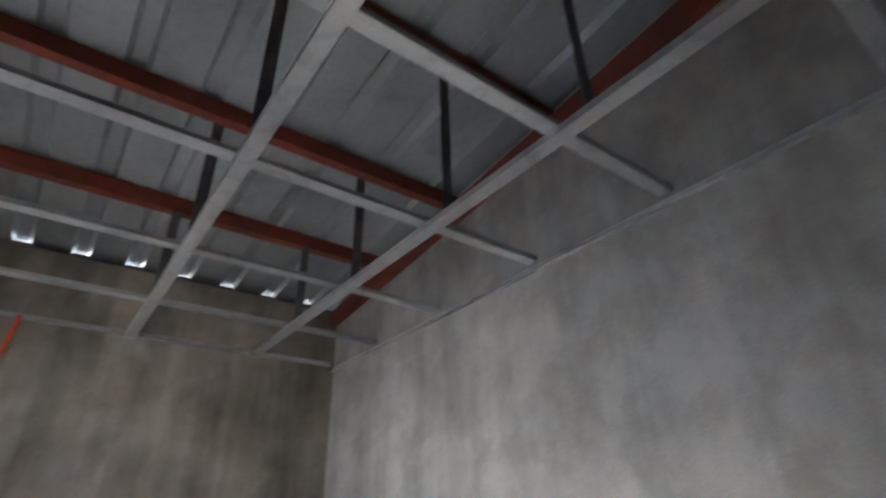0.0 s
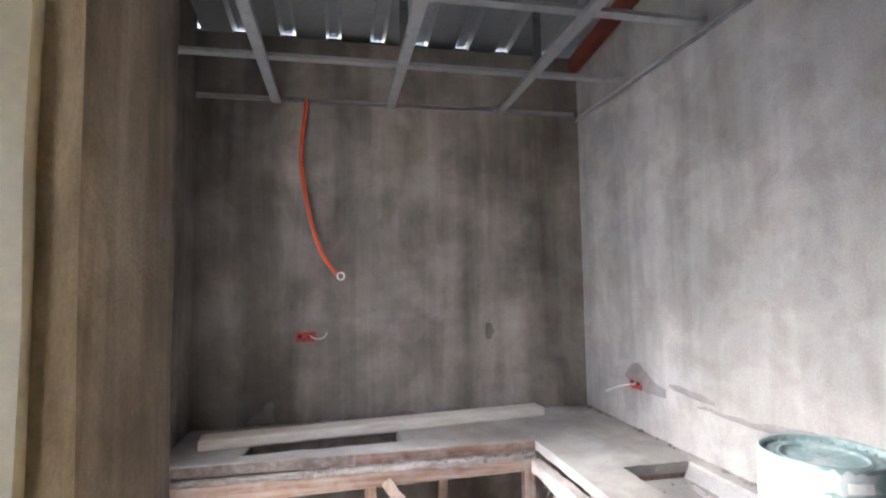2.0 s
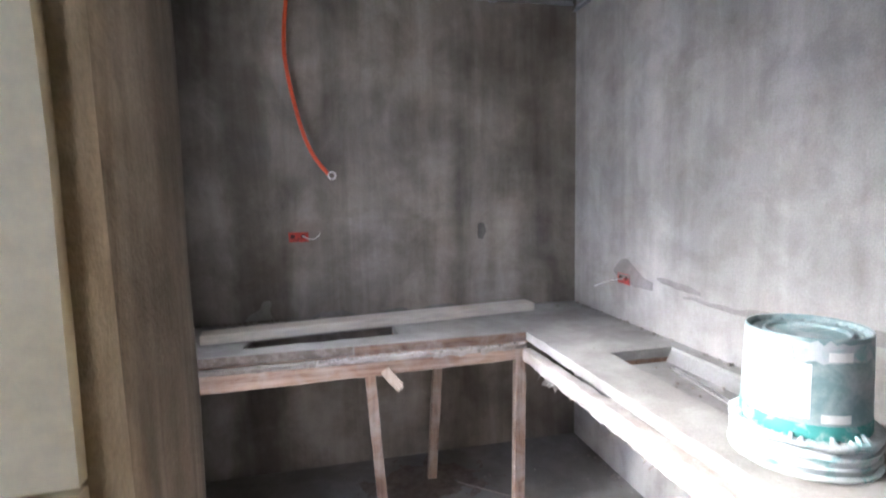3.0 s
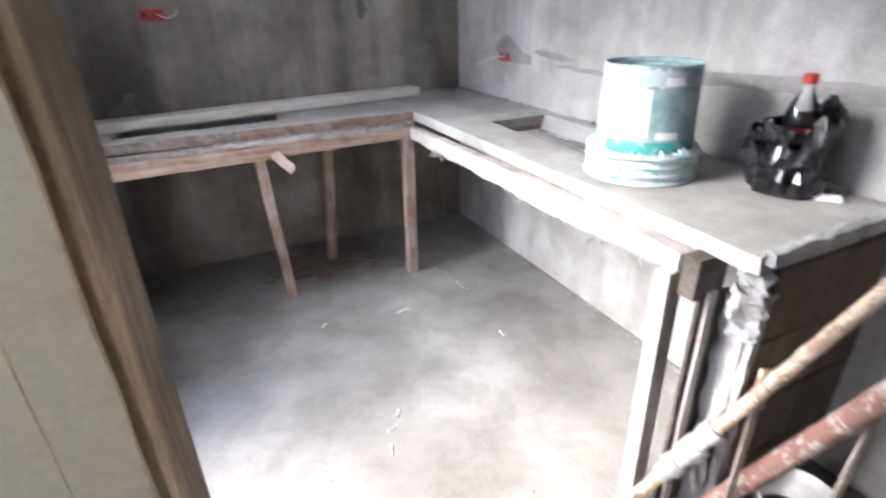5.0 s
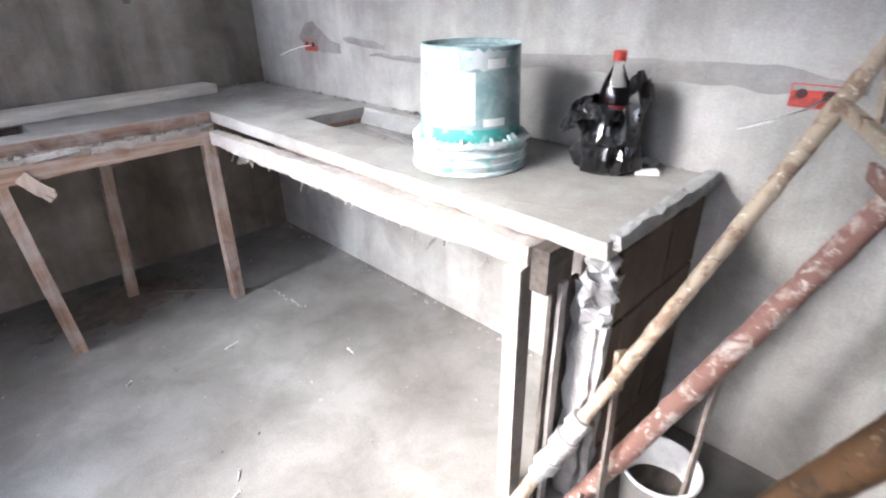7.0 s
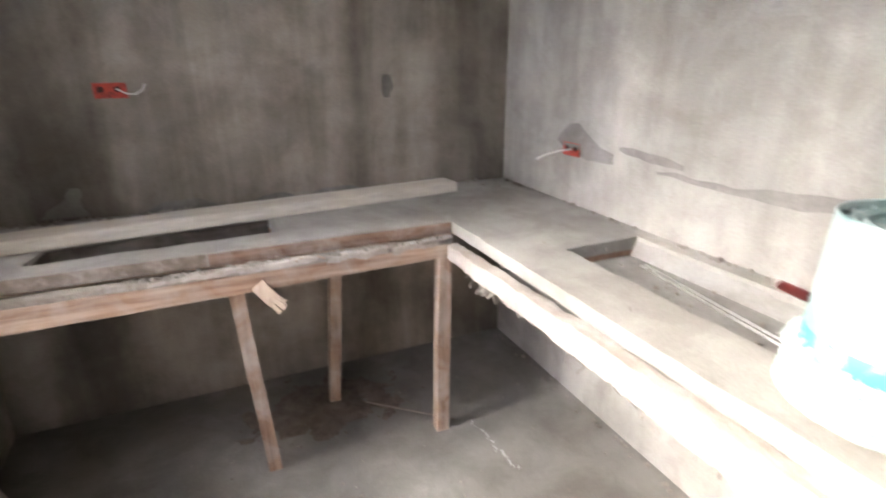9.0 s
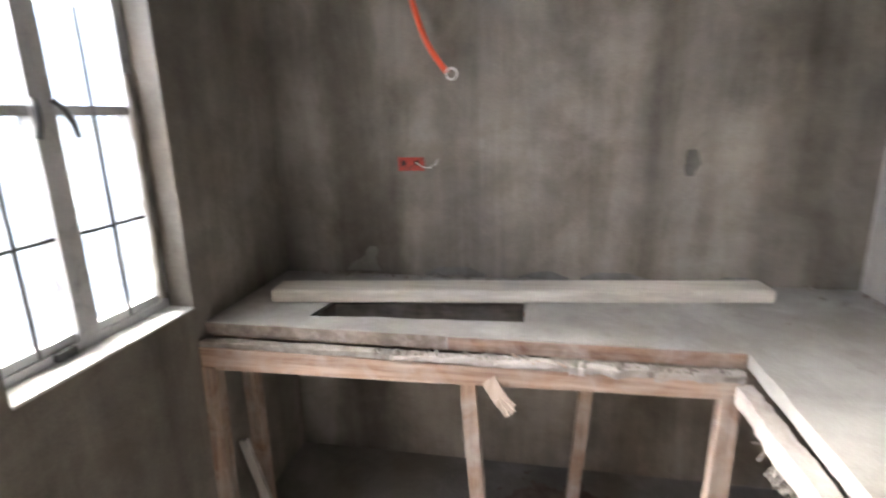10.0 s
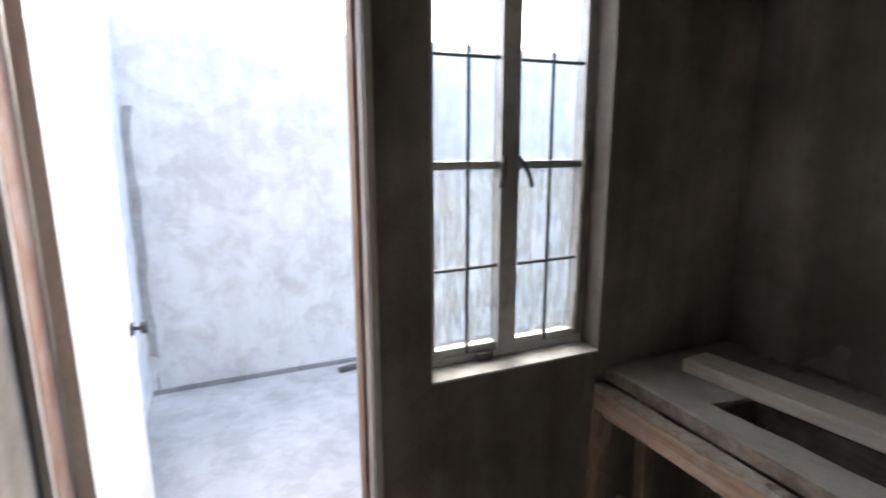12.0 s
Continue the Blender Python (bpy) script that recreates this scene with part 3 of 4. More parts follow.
for _ in range(46):
    y = -0.93 + rnd.gauss(0, 0.03) if rnd.random() < 0.5 else rnd.uniform(-2.2, -0.8)
    beam(bm, (-0.600 + rnd.uniform(-0.004, 0.02), y, 0.731), (-0.600 + rnd.uniform(-0.02, 0.03), y + rnd.uniform(-0.02, 0.02), 0.731 - rnd.uniform(0.01, 0.035)), 0.004, 0.002)
tagged(part("cement_fringe", bm, M_DIRT), "ragged cement and fibre drips under the form beam", "drips", kind="stuff")

# ---- loose things on the counter ----
bm = bmesh.new()
beam(bm, (-2.067, -0.320, 0.873), (-0.347, -0.122, 0.874), 0.120, 0.044)
bmesh.ops.bevel(bm, geom=list(bm.edges), offset=0.004, segments=2, affect="EDGES")
roughen(bm, 0.2, 0.002, 5.0)
plank = tagged(part("plank", bm, M_PLANK), "pale dusty timber length lying on the concrete counter", "plank")
bm = bmesh.new()
lumps(bm, [((rnd.uniform(-1.45, -1.17), rnd.uniform(-0.44, -0.30), 0.751), rnd.uniform(0.003, 0.012)) for _ in range(24)], 31)
lumps(bm, [((-0.17, -0.11, 0.853), 0.012), ((-0.12, -0.16, 0.853), 0.009)], 3)
lumps(bm, [((rnd.uniform(-2.1, -0.05), -0.012 - abs(rnd.gauss(0, 0.012)), 0.852), rnd.uniform(0.006, 0.016)) for _ in range(90)], 11)
lumps(bm, [((-0.012 - abs(rnd.gauss(0, 0.01)), rnd.uniform(-2.35, -0.05), 0.852), rnd.uniform(0.005, 0.012)) for _ in range(70)], 12)
lumps(bm, [((rnd.uniform(-0.5, -0.1), rnd.uniform(-2.3, -0.2), 0.851), rnd.uniform(0.002, 0.006)) for _ in range(30)], 13)
lumps(bm, [((rnd.uniform(-0.33, -0.09), rnd.uniform(-1.65, -1.05), 0.790), rnd.uniform(0.003, 0.010)) for _ in range(26)], 14)
tagged(part("mortar_crumbs", bm, M_DIRT, smooth=True), "mortar crumbs where the counter meets the walls", "rubble", kind="stuff")
bm = boxes((-0.360, -0.064, -1.70, -0.9985, 0.772, 0.788))
tagged(part("sink_recess", bm, M_PATCH), "grey cement bed in the sink opening of the counter", "sink recess")
for k, (a, b) in enumerate((((-0.125, -1.10, 0.794), (-0.200, -1.66, 0.794)), ((-0.140, -1.10, 0.794), (-0.222, -1.66, 0.794)))):
    bm = bmesh.new()
    rod(bm, a, b, 0.0035, sides=6)
    tagged(part("tie_wire", bm, M_ALU), "thin bright tie wire lying in the sink opening", "wire", "tie wires")
bm = bmesh.new()
rod(bm, (-0.048, -1.475, 0.862), (-0.060, -1.555, 0.862), 0.012, 0.013, 12)
lighter = thing("lighter", "small dark red plastic lighter lying on the counter", "lighter", at=(-0.05, -1.5, 0.85))
part("body", bm, painted("dark_red_plastic", (0.10, 0.012, 0.012), (0.06, 0.012, 0.012), 0.35), lighter, smooth=False)
bm = bmesh.new()
rod(bm, (-0.0455, -1.458, 0.862), (-0.048, -1.475, 0.862), 0.011, 0.011, 12)
part("cap", bm, M_ALU, lighter, "bright metal cap")


bm = boxes((-0.073, -0.012, -2.276, -2.220, H + 0.0005, H + 0.016))
tagged(part("mortar_block", bm, M_MORTAR, bevel=0.003), "small pale mortar block on the counter beside the bag", "mortar block")


def make_bucket(x, y, z):
    """A pail standing upside down: its wide collar is below and the recessed bottom on top."""
    b = thing("bucket", "upturned grey-green plastic bucket smeared with cement, on the counter", "bucket", at=(x, y, z))
    o = Vector((x, y, z))
    bm = bmesh.new()
    lathe(bm, [(0.141, 0.004), (0.138, 0.10), (0.1325, 0.318), (0.130, 0.322), (0.127, 0.318), (0.126, 0.284), (0.116, 0.284), (0.1145, 0.309), (0.106, 0.311), (0.10, 0.304), (0.06, 0.303), (0.0, 0.303)], 48, o)
    bmesh.ops.remove_doubles(bm, verts=bm.verts, dist=0.0005)
    part("body", bm, M_GREEN, b, smooth=True)
    for k, (za, zb, r, wob) in enumerate(((0.072, 0.086, 0.162, 0.007), (0.048, 0.056, 0.160, 0.004), (0.024, 0.032, 0.160, 0.003), (0.0, 0.010, 0.163, 0.002))):
        bm = bmesh.new()
        rings = lathe(bm, [(0.139, za), (r, za), (r + 0.002, (za + zb) / 2), (r, zb), (0.139, zb)], 48, o)
        for ring in rings[1:4]:
            for v in ring:
                v.co += noise.noise_vector(v.co * 40) * wob
        part("rim", bm, M_CRUST, b, "collar crusted with dry cement", smooth=True)
    bm = bmesh.new()
    lathe(bm, [(0.1405, 0.010), (0.1545, 0.012), (0.1545, 0.072), (0.1405, 0.074)], 48, o)
    part("collar", bm, M_CRUST, b, smooth=True)
    bm = bmesh.new()
    lathe(bm, [(0.1392, 0.082), (0.1398, 0.084), (0.1384, 0.120), (0.1376, 0.121)], 48, o)
    part("band", bm, M_TEAL, b, "clean teal band", smooth=True)
    bm = bmesh.new()
    for k in range(46):
        a = (k + 0.5 * rnd.random()) * math.tau / 46
        c, sn = math.cos(a), math.sin(a)
        rod(bm, o + Vector((0.156 * c, 0.156 * sn, 0.079)), o + Vector((0.1405 * c, 0.1405 * sn, 0.086 + 0.016 * rnd.random() ** 2)), 0.005 + 0.006 * rnd.random(), 0.004, 6)
    part("ribs", bm, M_CRUST, b)["kind"] = "stuff"
    bm = bmesh.new()
    for k in range(32):
        a = k * math.tau / 32
        c, sn = math.cos(a), math.sin(a)
        rod(bm, o + Vector((0.128 * c, 0.128 * sn, 0.308)), o + Vector((0.114 * c, 0.114 * sn, 0.303)), 0.0045, 0.0045, 4)
    part("base_ribs", bm, M_GREEN, b)["kind"] = "stuff"
    bm = bmesh.new()
    lathe(bm, [(0.085, 0.303), (0.087, 0.310), (0.092, 0.310), (0.094, 0.303)], 40, o)
    part("base_ring", bm, M_GREEN, b, smooth=True)

    def curved(name, a0, a1, z0, z1, mat, label, lift=0.0012, rag=0.0):
        bm = bmesh.new()
        n = 28
        grid = []
        for zz in (z0, z1):
            r = 0.141 - (zz - 0.004) * 0.0275 + lift
            grid.append([bm.verts.new(o + Vector((r * math.cos(radians(a0 + (a1 - a0) * i / n)), r * math.sin(radians(a0 + (a1 - a0) * i / n)),
                                                  zz + rag * noise.noise(Vector((i * 0.9, zz * 70, a0)))))) for i in range(n + 1)])
        for i in range(n):
            bm.faces.new((grid[0][i], grid[0][i + 1], grid[1][i + 1], grid[1][i]))
        part(name, bm, mat, b, label, smooth=True)

    curved("label", 168, 227, 0.135, 0.262, M_PAPER, "large blank pale label")
    curved("sticker", 240, 262, 0.270, 0.292, M_PAPER, "small pale sticker")
    curved("sticker", 236, 262, 0.128, 0.148, M_PAPER, "small pale sticker")
    curved("smear", 150, 300, 0.268, 0.312, M_CRUST, "cement smear", 0.0006, 0.012)
    return b


make_bucket(-0.336, -1.855, H)


def make_bottle(x, y, z):
    o = Vector((x, y, z))
    b = thing("bottle", "clear plastic bottle with a red cap inside a black bag", "bottle", at=(x, y, z))
    bm = bmesh.new()
    lathe(bm, [(0.0, 0.006), (0.040, 0.006), (0.044, 0.02), (0.044, 0.17), (0.040, 0.20), (0.028, 0.24), (0.014, 0.268), (0.013, 0.285)], 28, o)
    part("body", bm, M_BOTTLE, b, smooth=True)
    bm = bmesh.new()
    lathe(bm, [(0.0, 0.283), (0.0165, 0.283), (0.0165, 0.304), (0.0150, 0.307), (0.0, 0.307)], 20, o)
    part("cap", bm, M_REDBOX, b, "red screw cap")
    bm = bmesh.new()
    lathe(bm, [(0.0447, 0.10), (0.0447, 0.165)], 28, o)
    part("label", bm, painted("red_print", (0.45, 0.03, 0.03), (0.30, 0.02, 0.02), 0.4), b, "red wrap label", smooth=True)


make_bottle(-0.150, -2.185, H)


def make_bag(x, y, z):
    o = Vector((x, y, z))
    bm = bmesh.new()
    prof = [(0.056, 0.0), (0.076, 0.012), (0.080, 0.05), (0.074, 0.08), (0.079, 0.11), (0.084, 0.14), (0.074, 0.17), (0.060, 0.195)]
    sides = 54
    rings = []
    for i, (r, h) in enumerate(prof * 1):
        ring = []
        for k in range(sides):
            a = k * math.tau / sides
            side = math.cos(a - radians(300))
            crumple = 1 + 0.34 * noise.noise(Vector((math.cos(a) * 3, math.sin(a) * 3, h * 22))) + 0.07 * math.sin(a * 9 + h * 40)
            front = max(0, math.cos(a - radians(214)))
            lift = h * (1 + 0.34 * max(0, side) - 0.22 * front) if i > 3 else h
            ring.append(bm.verts.new(o + Vector((r * crumple * math.cos(a), r * crumple * math.sin(a), lift))))
        rings.append(ring)
    for p, q in zip(rings, rings[1:]):
        for k in range(sides):
            bm.faces.new((p[k], p[(k + 1) % sides], q[(k + 1) % sides], q[k]))
    bm.faces.new(rings[0][::-1])
    bag = thing("plastic_bag", "crumpled black plastic bag round a bottle on the counter", "plastic bag", at=(x, y, z))

    def film(name, bm):
        ob = part(name, bm, M_BAG, bag)
        ob.modifiers.new("film", "SOLIDIFY").thickness = 0.001

    film("sack", bm)
    for a0, reach, lift, drop in ((150, 0.075, 0.03, 0.05), (190, 0.06, 0.05, 0.02), (330, 0.04, 0.07, 0.0), (300, 0.03, 0.09, 0.0), (100, 0.05, 0.05, 0.03)):
        d = Vector((math.cos(radians(a0)), math.sin(radians(a0)), 0))
        e = Vector((-d.y, d.x, 0))
        rows = []
        bm = bmesh.new()
        for i in range(7):
            t = i / 6
            c = o + d * (0.060 + reach * t) + Vector((0, 0, 0.15 + lift * math.sin(t * 2.6) - drop * t))
            rows.append([bm.verts.new(c + e * w * (0.045 - 0.018 * t) + noise.noise_vector((c + e * w) * 60) * 0.014) for w in (-1, -0.6, -0.2, 0.2, 0.6, 1)])
        for p, q in zip(rows, rows[1:]):
            for k in range(5):
                bm.faces.new((p[k], p[k + 1], q[k + 1], q[k]))
        film("flap", bm)
    return bag


make_bag(-0.150, -2.185, H)
bm = boxes((-0.03, 0.03, -0.012, 0.012, 0.0, 0.002), (-0.03, 0.03, -0.012, -0.0105, 0.002, 0.014), (-0.03, 0.03, 0.0105, 0.012, 0.002, 0.014))
offcut = tagged(part("channel_offcut", bm, M_BRIGHT), "short offcut of bright metal channel on the counter", "offcut")
offcut.matrix_world = pose(-0.115, -2.285, H + 0.001, 0, 0, -55)

# ---- wall boxes, wires, conduit, patches ----
def wall_box(m, wire):
    """A recessed orange-red outlet box, sunk flush with the render, with its loose wire."""
    b = thing("outlet_box", "open orange-red plastic outlet box set in the render", "outlet box", "outlet boxes")
    bm = boxes((-0.052, 0.052, -0.004, 0.001, -0.026, -0.023), (-0.052, 0.052, -0.004, 0.001, 0.023, 0.026), (-0.052, -0.049, -0.004, 0.001, -0.023, 0.023), (0.049, 0.052, -0.004, 0.001, -0.023, 0.023))
    part("rim", bm, M_REDBOX, b)
    part("back", boxes((-0.049, 0.049, -0.0015, 0.001, -0.023, 0.023)), M_REDBOX, b)
    for x in (-0.030, 0.022):
        bm = bmesh.new()
        rod(bm, (x, -0.0045, 0.004), (x, -0.001, 0.004), 0.011, sides=12)
        part("knockout", bm, painted("dark_hole", (0.05, 0.012, 0.01), (0.03, 0.01, 0.01), 0.8), b, "dark knockout")
    bm = bmesh.new()
    tube(bm, wire, 0.0028, 6)
    part("wire", bm, M_WHITE, b, "loose white wire", smooth=True)
    b.matrix_world = m
    return b


wall_box(pose(-1.620, 0.0, 1.305), [(0.02, -0.004, 0.005), (0.05, -0.02, -0.010), (0.08, -0.03, -0.012), (0.105, -0.03, 0.004), (0.112, -0.028, 0.022)])
wall_box(pose(0.0, -0.532, 1.068, 0, 0, -90), [(0.0, -0.004, 0.0), (-0.02, -0.05, -0.006), (-0.03, -0.10, -0.018), (-0.03, -0.15, -0.034)])
wall_box(pose(0.0, -2.590, 1.072, 0, 0, -90), [(0.02, -0.004, 0.0), (0.0, -0.04, -0.02), (-0.06, -0.08, -0.05), (-0.12, -0.09, -0.075)])


def bezier(pts, n=14):
    out = []
    for i in range(len(pts) - 1):
        p0, p1, p2, p3 = (Vector(pts[max(min(k, len(pts) - 1), 0)]) for k in (i - 1, i, i + 1, i + 2))
        for s in range(n):
            t = s / n
            out.append(0.5 * ((2 * p1) + (p2 - p0) * t + (2 * p0 - 5 * p1 + 4 * p2 - p3) * t * t + (3 * p1 - p0 - 3 * p2 + p3) * t ** 3))
    return out + [Vector(pts[-1])]


conduit = thing("conduit", "orange flexible conduit hanging from the ceiling frame down the wall", "conduit", at=(-1.62, -0.03, 2.58))
bm = bmesh.new()
tube(bm, bezier([(-1.617, -0.032, 2.60), (-1.622, -0.03, 2.54), (-1.645, -0.035, 2.25), (-1.592, -0.055, 1.93), (-1.530, -0.085, 1.745), (-1.452, -0.110, 1.632)]), 0.0105, 10)
part("pipe", bm, M_CONDUIT, conduit, smooth=True)
bm = bmesh.new()
d = Vector((0.22, -0.90, 0.05)).normalized()
c = Vector((-1.434, -0.118, 1.626))
q = d.to_track_quat("Z", "Y")
prev = None
rings = []
for r, h in ((0.0155, -0.010), (0.0215, -0.010), (0.0225, 0.004), (0.0215, 0.008), (0.0175, 0.008), (0.0160, 0.004), (0.0155, -0.010)):
    rings.append([bm.verts.new(c + q @ Vector((r * math.cos(k * math.tau / 20), r * math.sin(k * math.tau / 20), h))) for k in range(20)])
for p, r2 in zip(rings, rings[1:]):
    for k in range(20):
        bm.faces.new((p[k], p[(k + 1) % 20], r2[(k + 1) % 20], r2[k]))
part("end_ring", bm, M_WHITE, conduit, "white plastic end ring", smooth=True)


def patch(points, wall, mat, seed, name, label):
    """A thin uneven skin of newer render along a line on a wall; points are (along, height, half width)."""
    bm = bmesh.new()
    rows = []
    n = 10
    for i in range(len(points) - 1):
        for s in range(n):
            t = s / n
            a, z, w = (points[i][k] * (1 - t) + points[i + 1][k] * t for k in range(3))
            j = noise.noise(Vector((a * 9, seed, 0))) * 0.014
            k2 = noise.noise(Vector((a * 11, seed + 5, 0))) * 0.014
            rows.append((a, z + w + j, z - w + k2, (z + j / 2 + k2 / 2)))
    verts = []
    for a, top, low, mid in rows:
        top, low = max(top, mid + 0.004), min(low, mid - 0.004)
        place = (lambda u, d: (-d, a, u)) if wall == "east" else (lambda u, d: (a, -d, u))
        verts.append([bm.verts.new(place(top, 0.0005)), bm.verts.new(place(mid, 0.004)), bm.verts.new(place(low, 0.0005))])
    for p, q in zip(verts, verts[1:]):
        bm.faces.new((p[0], p[1], q[1], q[0])), bm.faces.new((p[1], p[2], q[2], q[1]))
    return tagged(part(name, bm, mat, smooth=True), label, "render patch", kind="structure")


patch([(-0.44, 1.10, 0.01), (-0.50, 1.11, 0.055), (-0.56, 1.115, 0.06), (-0.62, 1.09, 0.05), (-0.70, 1.065, 0.03), (-0.78, 1.07, 0.012)], "east", M_NEWRENDER, 1, "render_patch", "damp grey render patch round an outlet box")
patch([(-0.80, 1.105, 0.008), (-0.95, 1.10, 0.018), (-1.10, 1.085, 0.010)], "east", M_NEWRENDER, 2, "render_patch", "damp grey streak of newer render")
patch([(-0.98, 1.055, 0.004), (-1.25, 1.055, 0.012), (-1.45, 1.065, 0.022), (-1.62, 1.085, 0.018), (-1.9, 1.095, 0.022), (-2.2, 1.10, 0.026), (-2.5, 1.10, 0.03), (-2.7, 1.10, 0.01)], "east", M_NEWRENDER, 3, "render_patch", "damp grey band of newer render over a chased conduit")


def stain(points, mat, seed, label, wall_y=0.0):
    """A thin pale or dark skin that runs down the north wall; points are (height, place, half width)."""
    bm = bmesh.new()
    rows, n = [], 9
    for i in range(len(points) - 1):
        for q in range(n):
            t = q / n
            z, x, w = (points[i][k] * (1 - t) + points[i + 1][k] * t for k in range(3))
            a = noise.noise(Vector((z * 8, seed, 0))) * 0.03 + noise.noise(Vector((z * 31, seed, 2))) * 0.012
            b = noise.noise(Vector((z * 8, seed + 7, 0))) * 0.03 + noise.noise(Vector((z * 31, seed, 9))) * 0.012
            lo, hi = x - w + a, x + w + b
            if hi - lo < 0.008:
                hi = lo + 0.008
            rows.append([bm.verts.new((lo, wall_y - 0.0005, z)), bm.verts.new(((lo + hi) / 2, wall_y - 0.003, z)), bm.verts.new((hi, wall_y - 0.0005, z))])
    for p, q in zip(rows, rows[1:]):
        bm.faces.new((p[0], p[1], q[1], q[0])), bm.faces.new((p[1], p[2], q[2], q[1]))
    tagged(part("render_patch", bm, mat, smooth=True), label, "render patch", kind="structure")


M_BLOOM = plaster("pale_bloom", (0.136, 0.13, 0.121), (0.203, 0.198, 0.189), (0.279, 0.273, 0.264), (13.1, 13.1, 4.1), 0.4)
stain([(0.97, -1.80, 0.015), (0.93, -1.81, 0.03), (0.89, -1.84, 0.06), (0.86, -1.84, 0.08)], M_BLOOM, 9, "splash of pale mortar above the counter")
stain([(1.35, -0.597, 0.012), (1.30, -0.60, 0.026), (1.25, -0.60, 0.012)], M_WALL_DAMP, 12, "small dark damp spot on the render")
for k, (x, w, h) in enumerate(((-1.45, 0.13, 0.03), (-1.10, 0.10, 0.02), (-0.82, 0.14, 0.025), (-0.40, 0.09, 0.02))):
    patch([(x - w, 0.856, 0.004), (x - w / 2, 0.862, h), (x + w / 3, 0.866, h * 0.8), (x + w, 0.856, 0.004)], "north", M_BLOOM, 20 + k, "render_patch", "pale mortar smear along the counter joint")

# ---- window ----
window = thing("window_1", "grey steel casement window with thin grille bars and dirty panes", "window", kind="structure", at=(XW - 0.11, -0.916, WZ0))
fx0, fx1 = XW - 0.135, XW - 0.085
fr = part("window_frame", boxes((fx0, fx1, WY0, WY0 + 0.045, WZ0 + 0.004, WZ1), (fx0, fx1, WY1 - 0.035, WY1, WZ0 + 0.004, WZ1), (fx0, fx1, WY0 + 0.045, WY1 - 0.035, WZ0 + 0.004, WZ0 + 0.028), (fx0, fx1, WY0 + 0.045, WY1 - 0.035, WZ1 - 0.03, WZ1)), M_SASH, window)
part("mullion", boxes((fx0 + 0.003, fx1 + 0.004, -0.953, -0.890, WZ0 + 0.028, WZ1 - 0.03)), M_SASH, window)
for y0, y1 in ((WY0 + 0.045, -0.953), (-0.890, WY1 - 0.035)):
    part("transom", boxes((fx0 + 0.006, fx1 - 0.004, y0, y1, 1.508, 1.532)), M_SASH, window)
    part("bottom_rail", boxes((fx0 + 0.008, fx1 - 0.006, y0, y1, WZ0 + 0.028, WZ0 + 0.052)), M_SASH, window)
    for z0, z1, mat in ((WZ0 + 0.052, 1.508, M_GLASS_DIRTY), (1.532, WZ1 - 0.03, M_GLASS)):
        pane = part("pane", boxes((fx0 + 0.014, fx0 + 0.018, y0, y1, z0, z1)), mat, window)
        pane.visible_shadow = False
    ym = -0.770 if y0 > -0.9 else -1.056
    bm = bmesh.new()
    rod(bm, (XW - 0.094, ym, WZ0 + 0.03), (XW - 0.094, ym, WZ1 - 0.03), 0.0058, sides=8)
    part("grille_bar", bm, M_BAR, window)
    for z in (1.212, 1.822, 2.127):
        bm = bmesh.new()
        rod(bm, (XW - 0.098, y0, z), (XW - 0.098, y1, z + 0.002), 0.0058, sides=8)
        part("grille_bar", bm, M_BAR, window)
for y, dy in ((-0.946, -0.012), (-0.896, 0.045)):
    bm = bmesh.new()
    tube(bm, [(fx1 + 0.006, y, 1.545), (fx1 + 0.018, y + dy * 0.3, 1.525), (fx1 + 0.022, y + dy * 0.7, 1.49), (fx1 + 0.016, y + dy, 1.455)], 0.0075, 8)
    part("handle", bm, M_BAR, window, "dark casement handle", smooth=True)
part("latch", boxes((fx1, fx1 + 0.016, -1.03, -0.975, WZ0 + 0.008, WZ0 + 0.030)), M_BAR, window, "dark latch")
bm = boxes((XW - 0.14, XW + 0.006, WY0 + 0.002, WY1 - 0.002, WZ0 - 0.004, WZ0 + 0.003))
part("window_sill", bm, M_MORTAR, window, "pale cement sill")
bm = bmesh.new()
crust(bm, (fx1 + 0.004, WY1 - 0.026, 0.95), (fx1 + 0.004, WY1 - 0.026, 1.62), 0.016, 0.016, 0.011, 21)
part("mortar", bm, M_WALL, window, "rough mortar joint at the frame", smooth=True)

# ---- doorway and door ----
door = thing("door_1", "white panel door standing open in a brown wooden frame", "door", kind="structure", at=(XW - 0.15, -1.74, 0))
part("jamb", boxes((XW - 0.15, XW + 0.003, -1.390, -1.3725, 0, DZ)), M_JAMB, door, "dusty pale door jamb")
part("jamb_stop", boxes((XW - 0.095, XW - 0.045, -1.400, -1.390, 0, DZ - 0.05)), M_FRAME, door)
part("jamb_bead", boxes((XW + 0.003, XW + 0.012, -1.386, -1.366, 0, DZ)), M_JAMB, door)
part("jamb", boxes((XW - 0.15, XW - 0.024, -2.127, -2.106, 0, DZ)), M_FRAME, door, "brown wooden door jamb")
part("jamb_bead", boxes((XW - 0.024, XW - 0.004, -2.127, -2.108, 0, DZ)), M_JAMB, door, "pale edge bead")
part("head", boxes((XW - 0.15, XW + 0.003, -2.106, -1.390, DZ - 0.05, DZ)), M_FRAME, door)
bm = boxes((-0.74, 0.0, -0.018, 0.018, 0.012, DZ - 0.06))
hinge = Matrix.Translation((-2.345, -2.085, 0)) @ Matrix.Rotation(radians(-1.5), 4, "Z")
bmesh.ops.transform(bm, matrix=hinge, verts=bm.verts)
leaf = part("leaf", bm, M_LEAF, door, "white painted leaf")
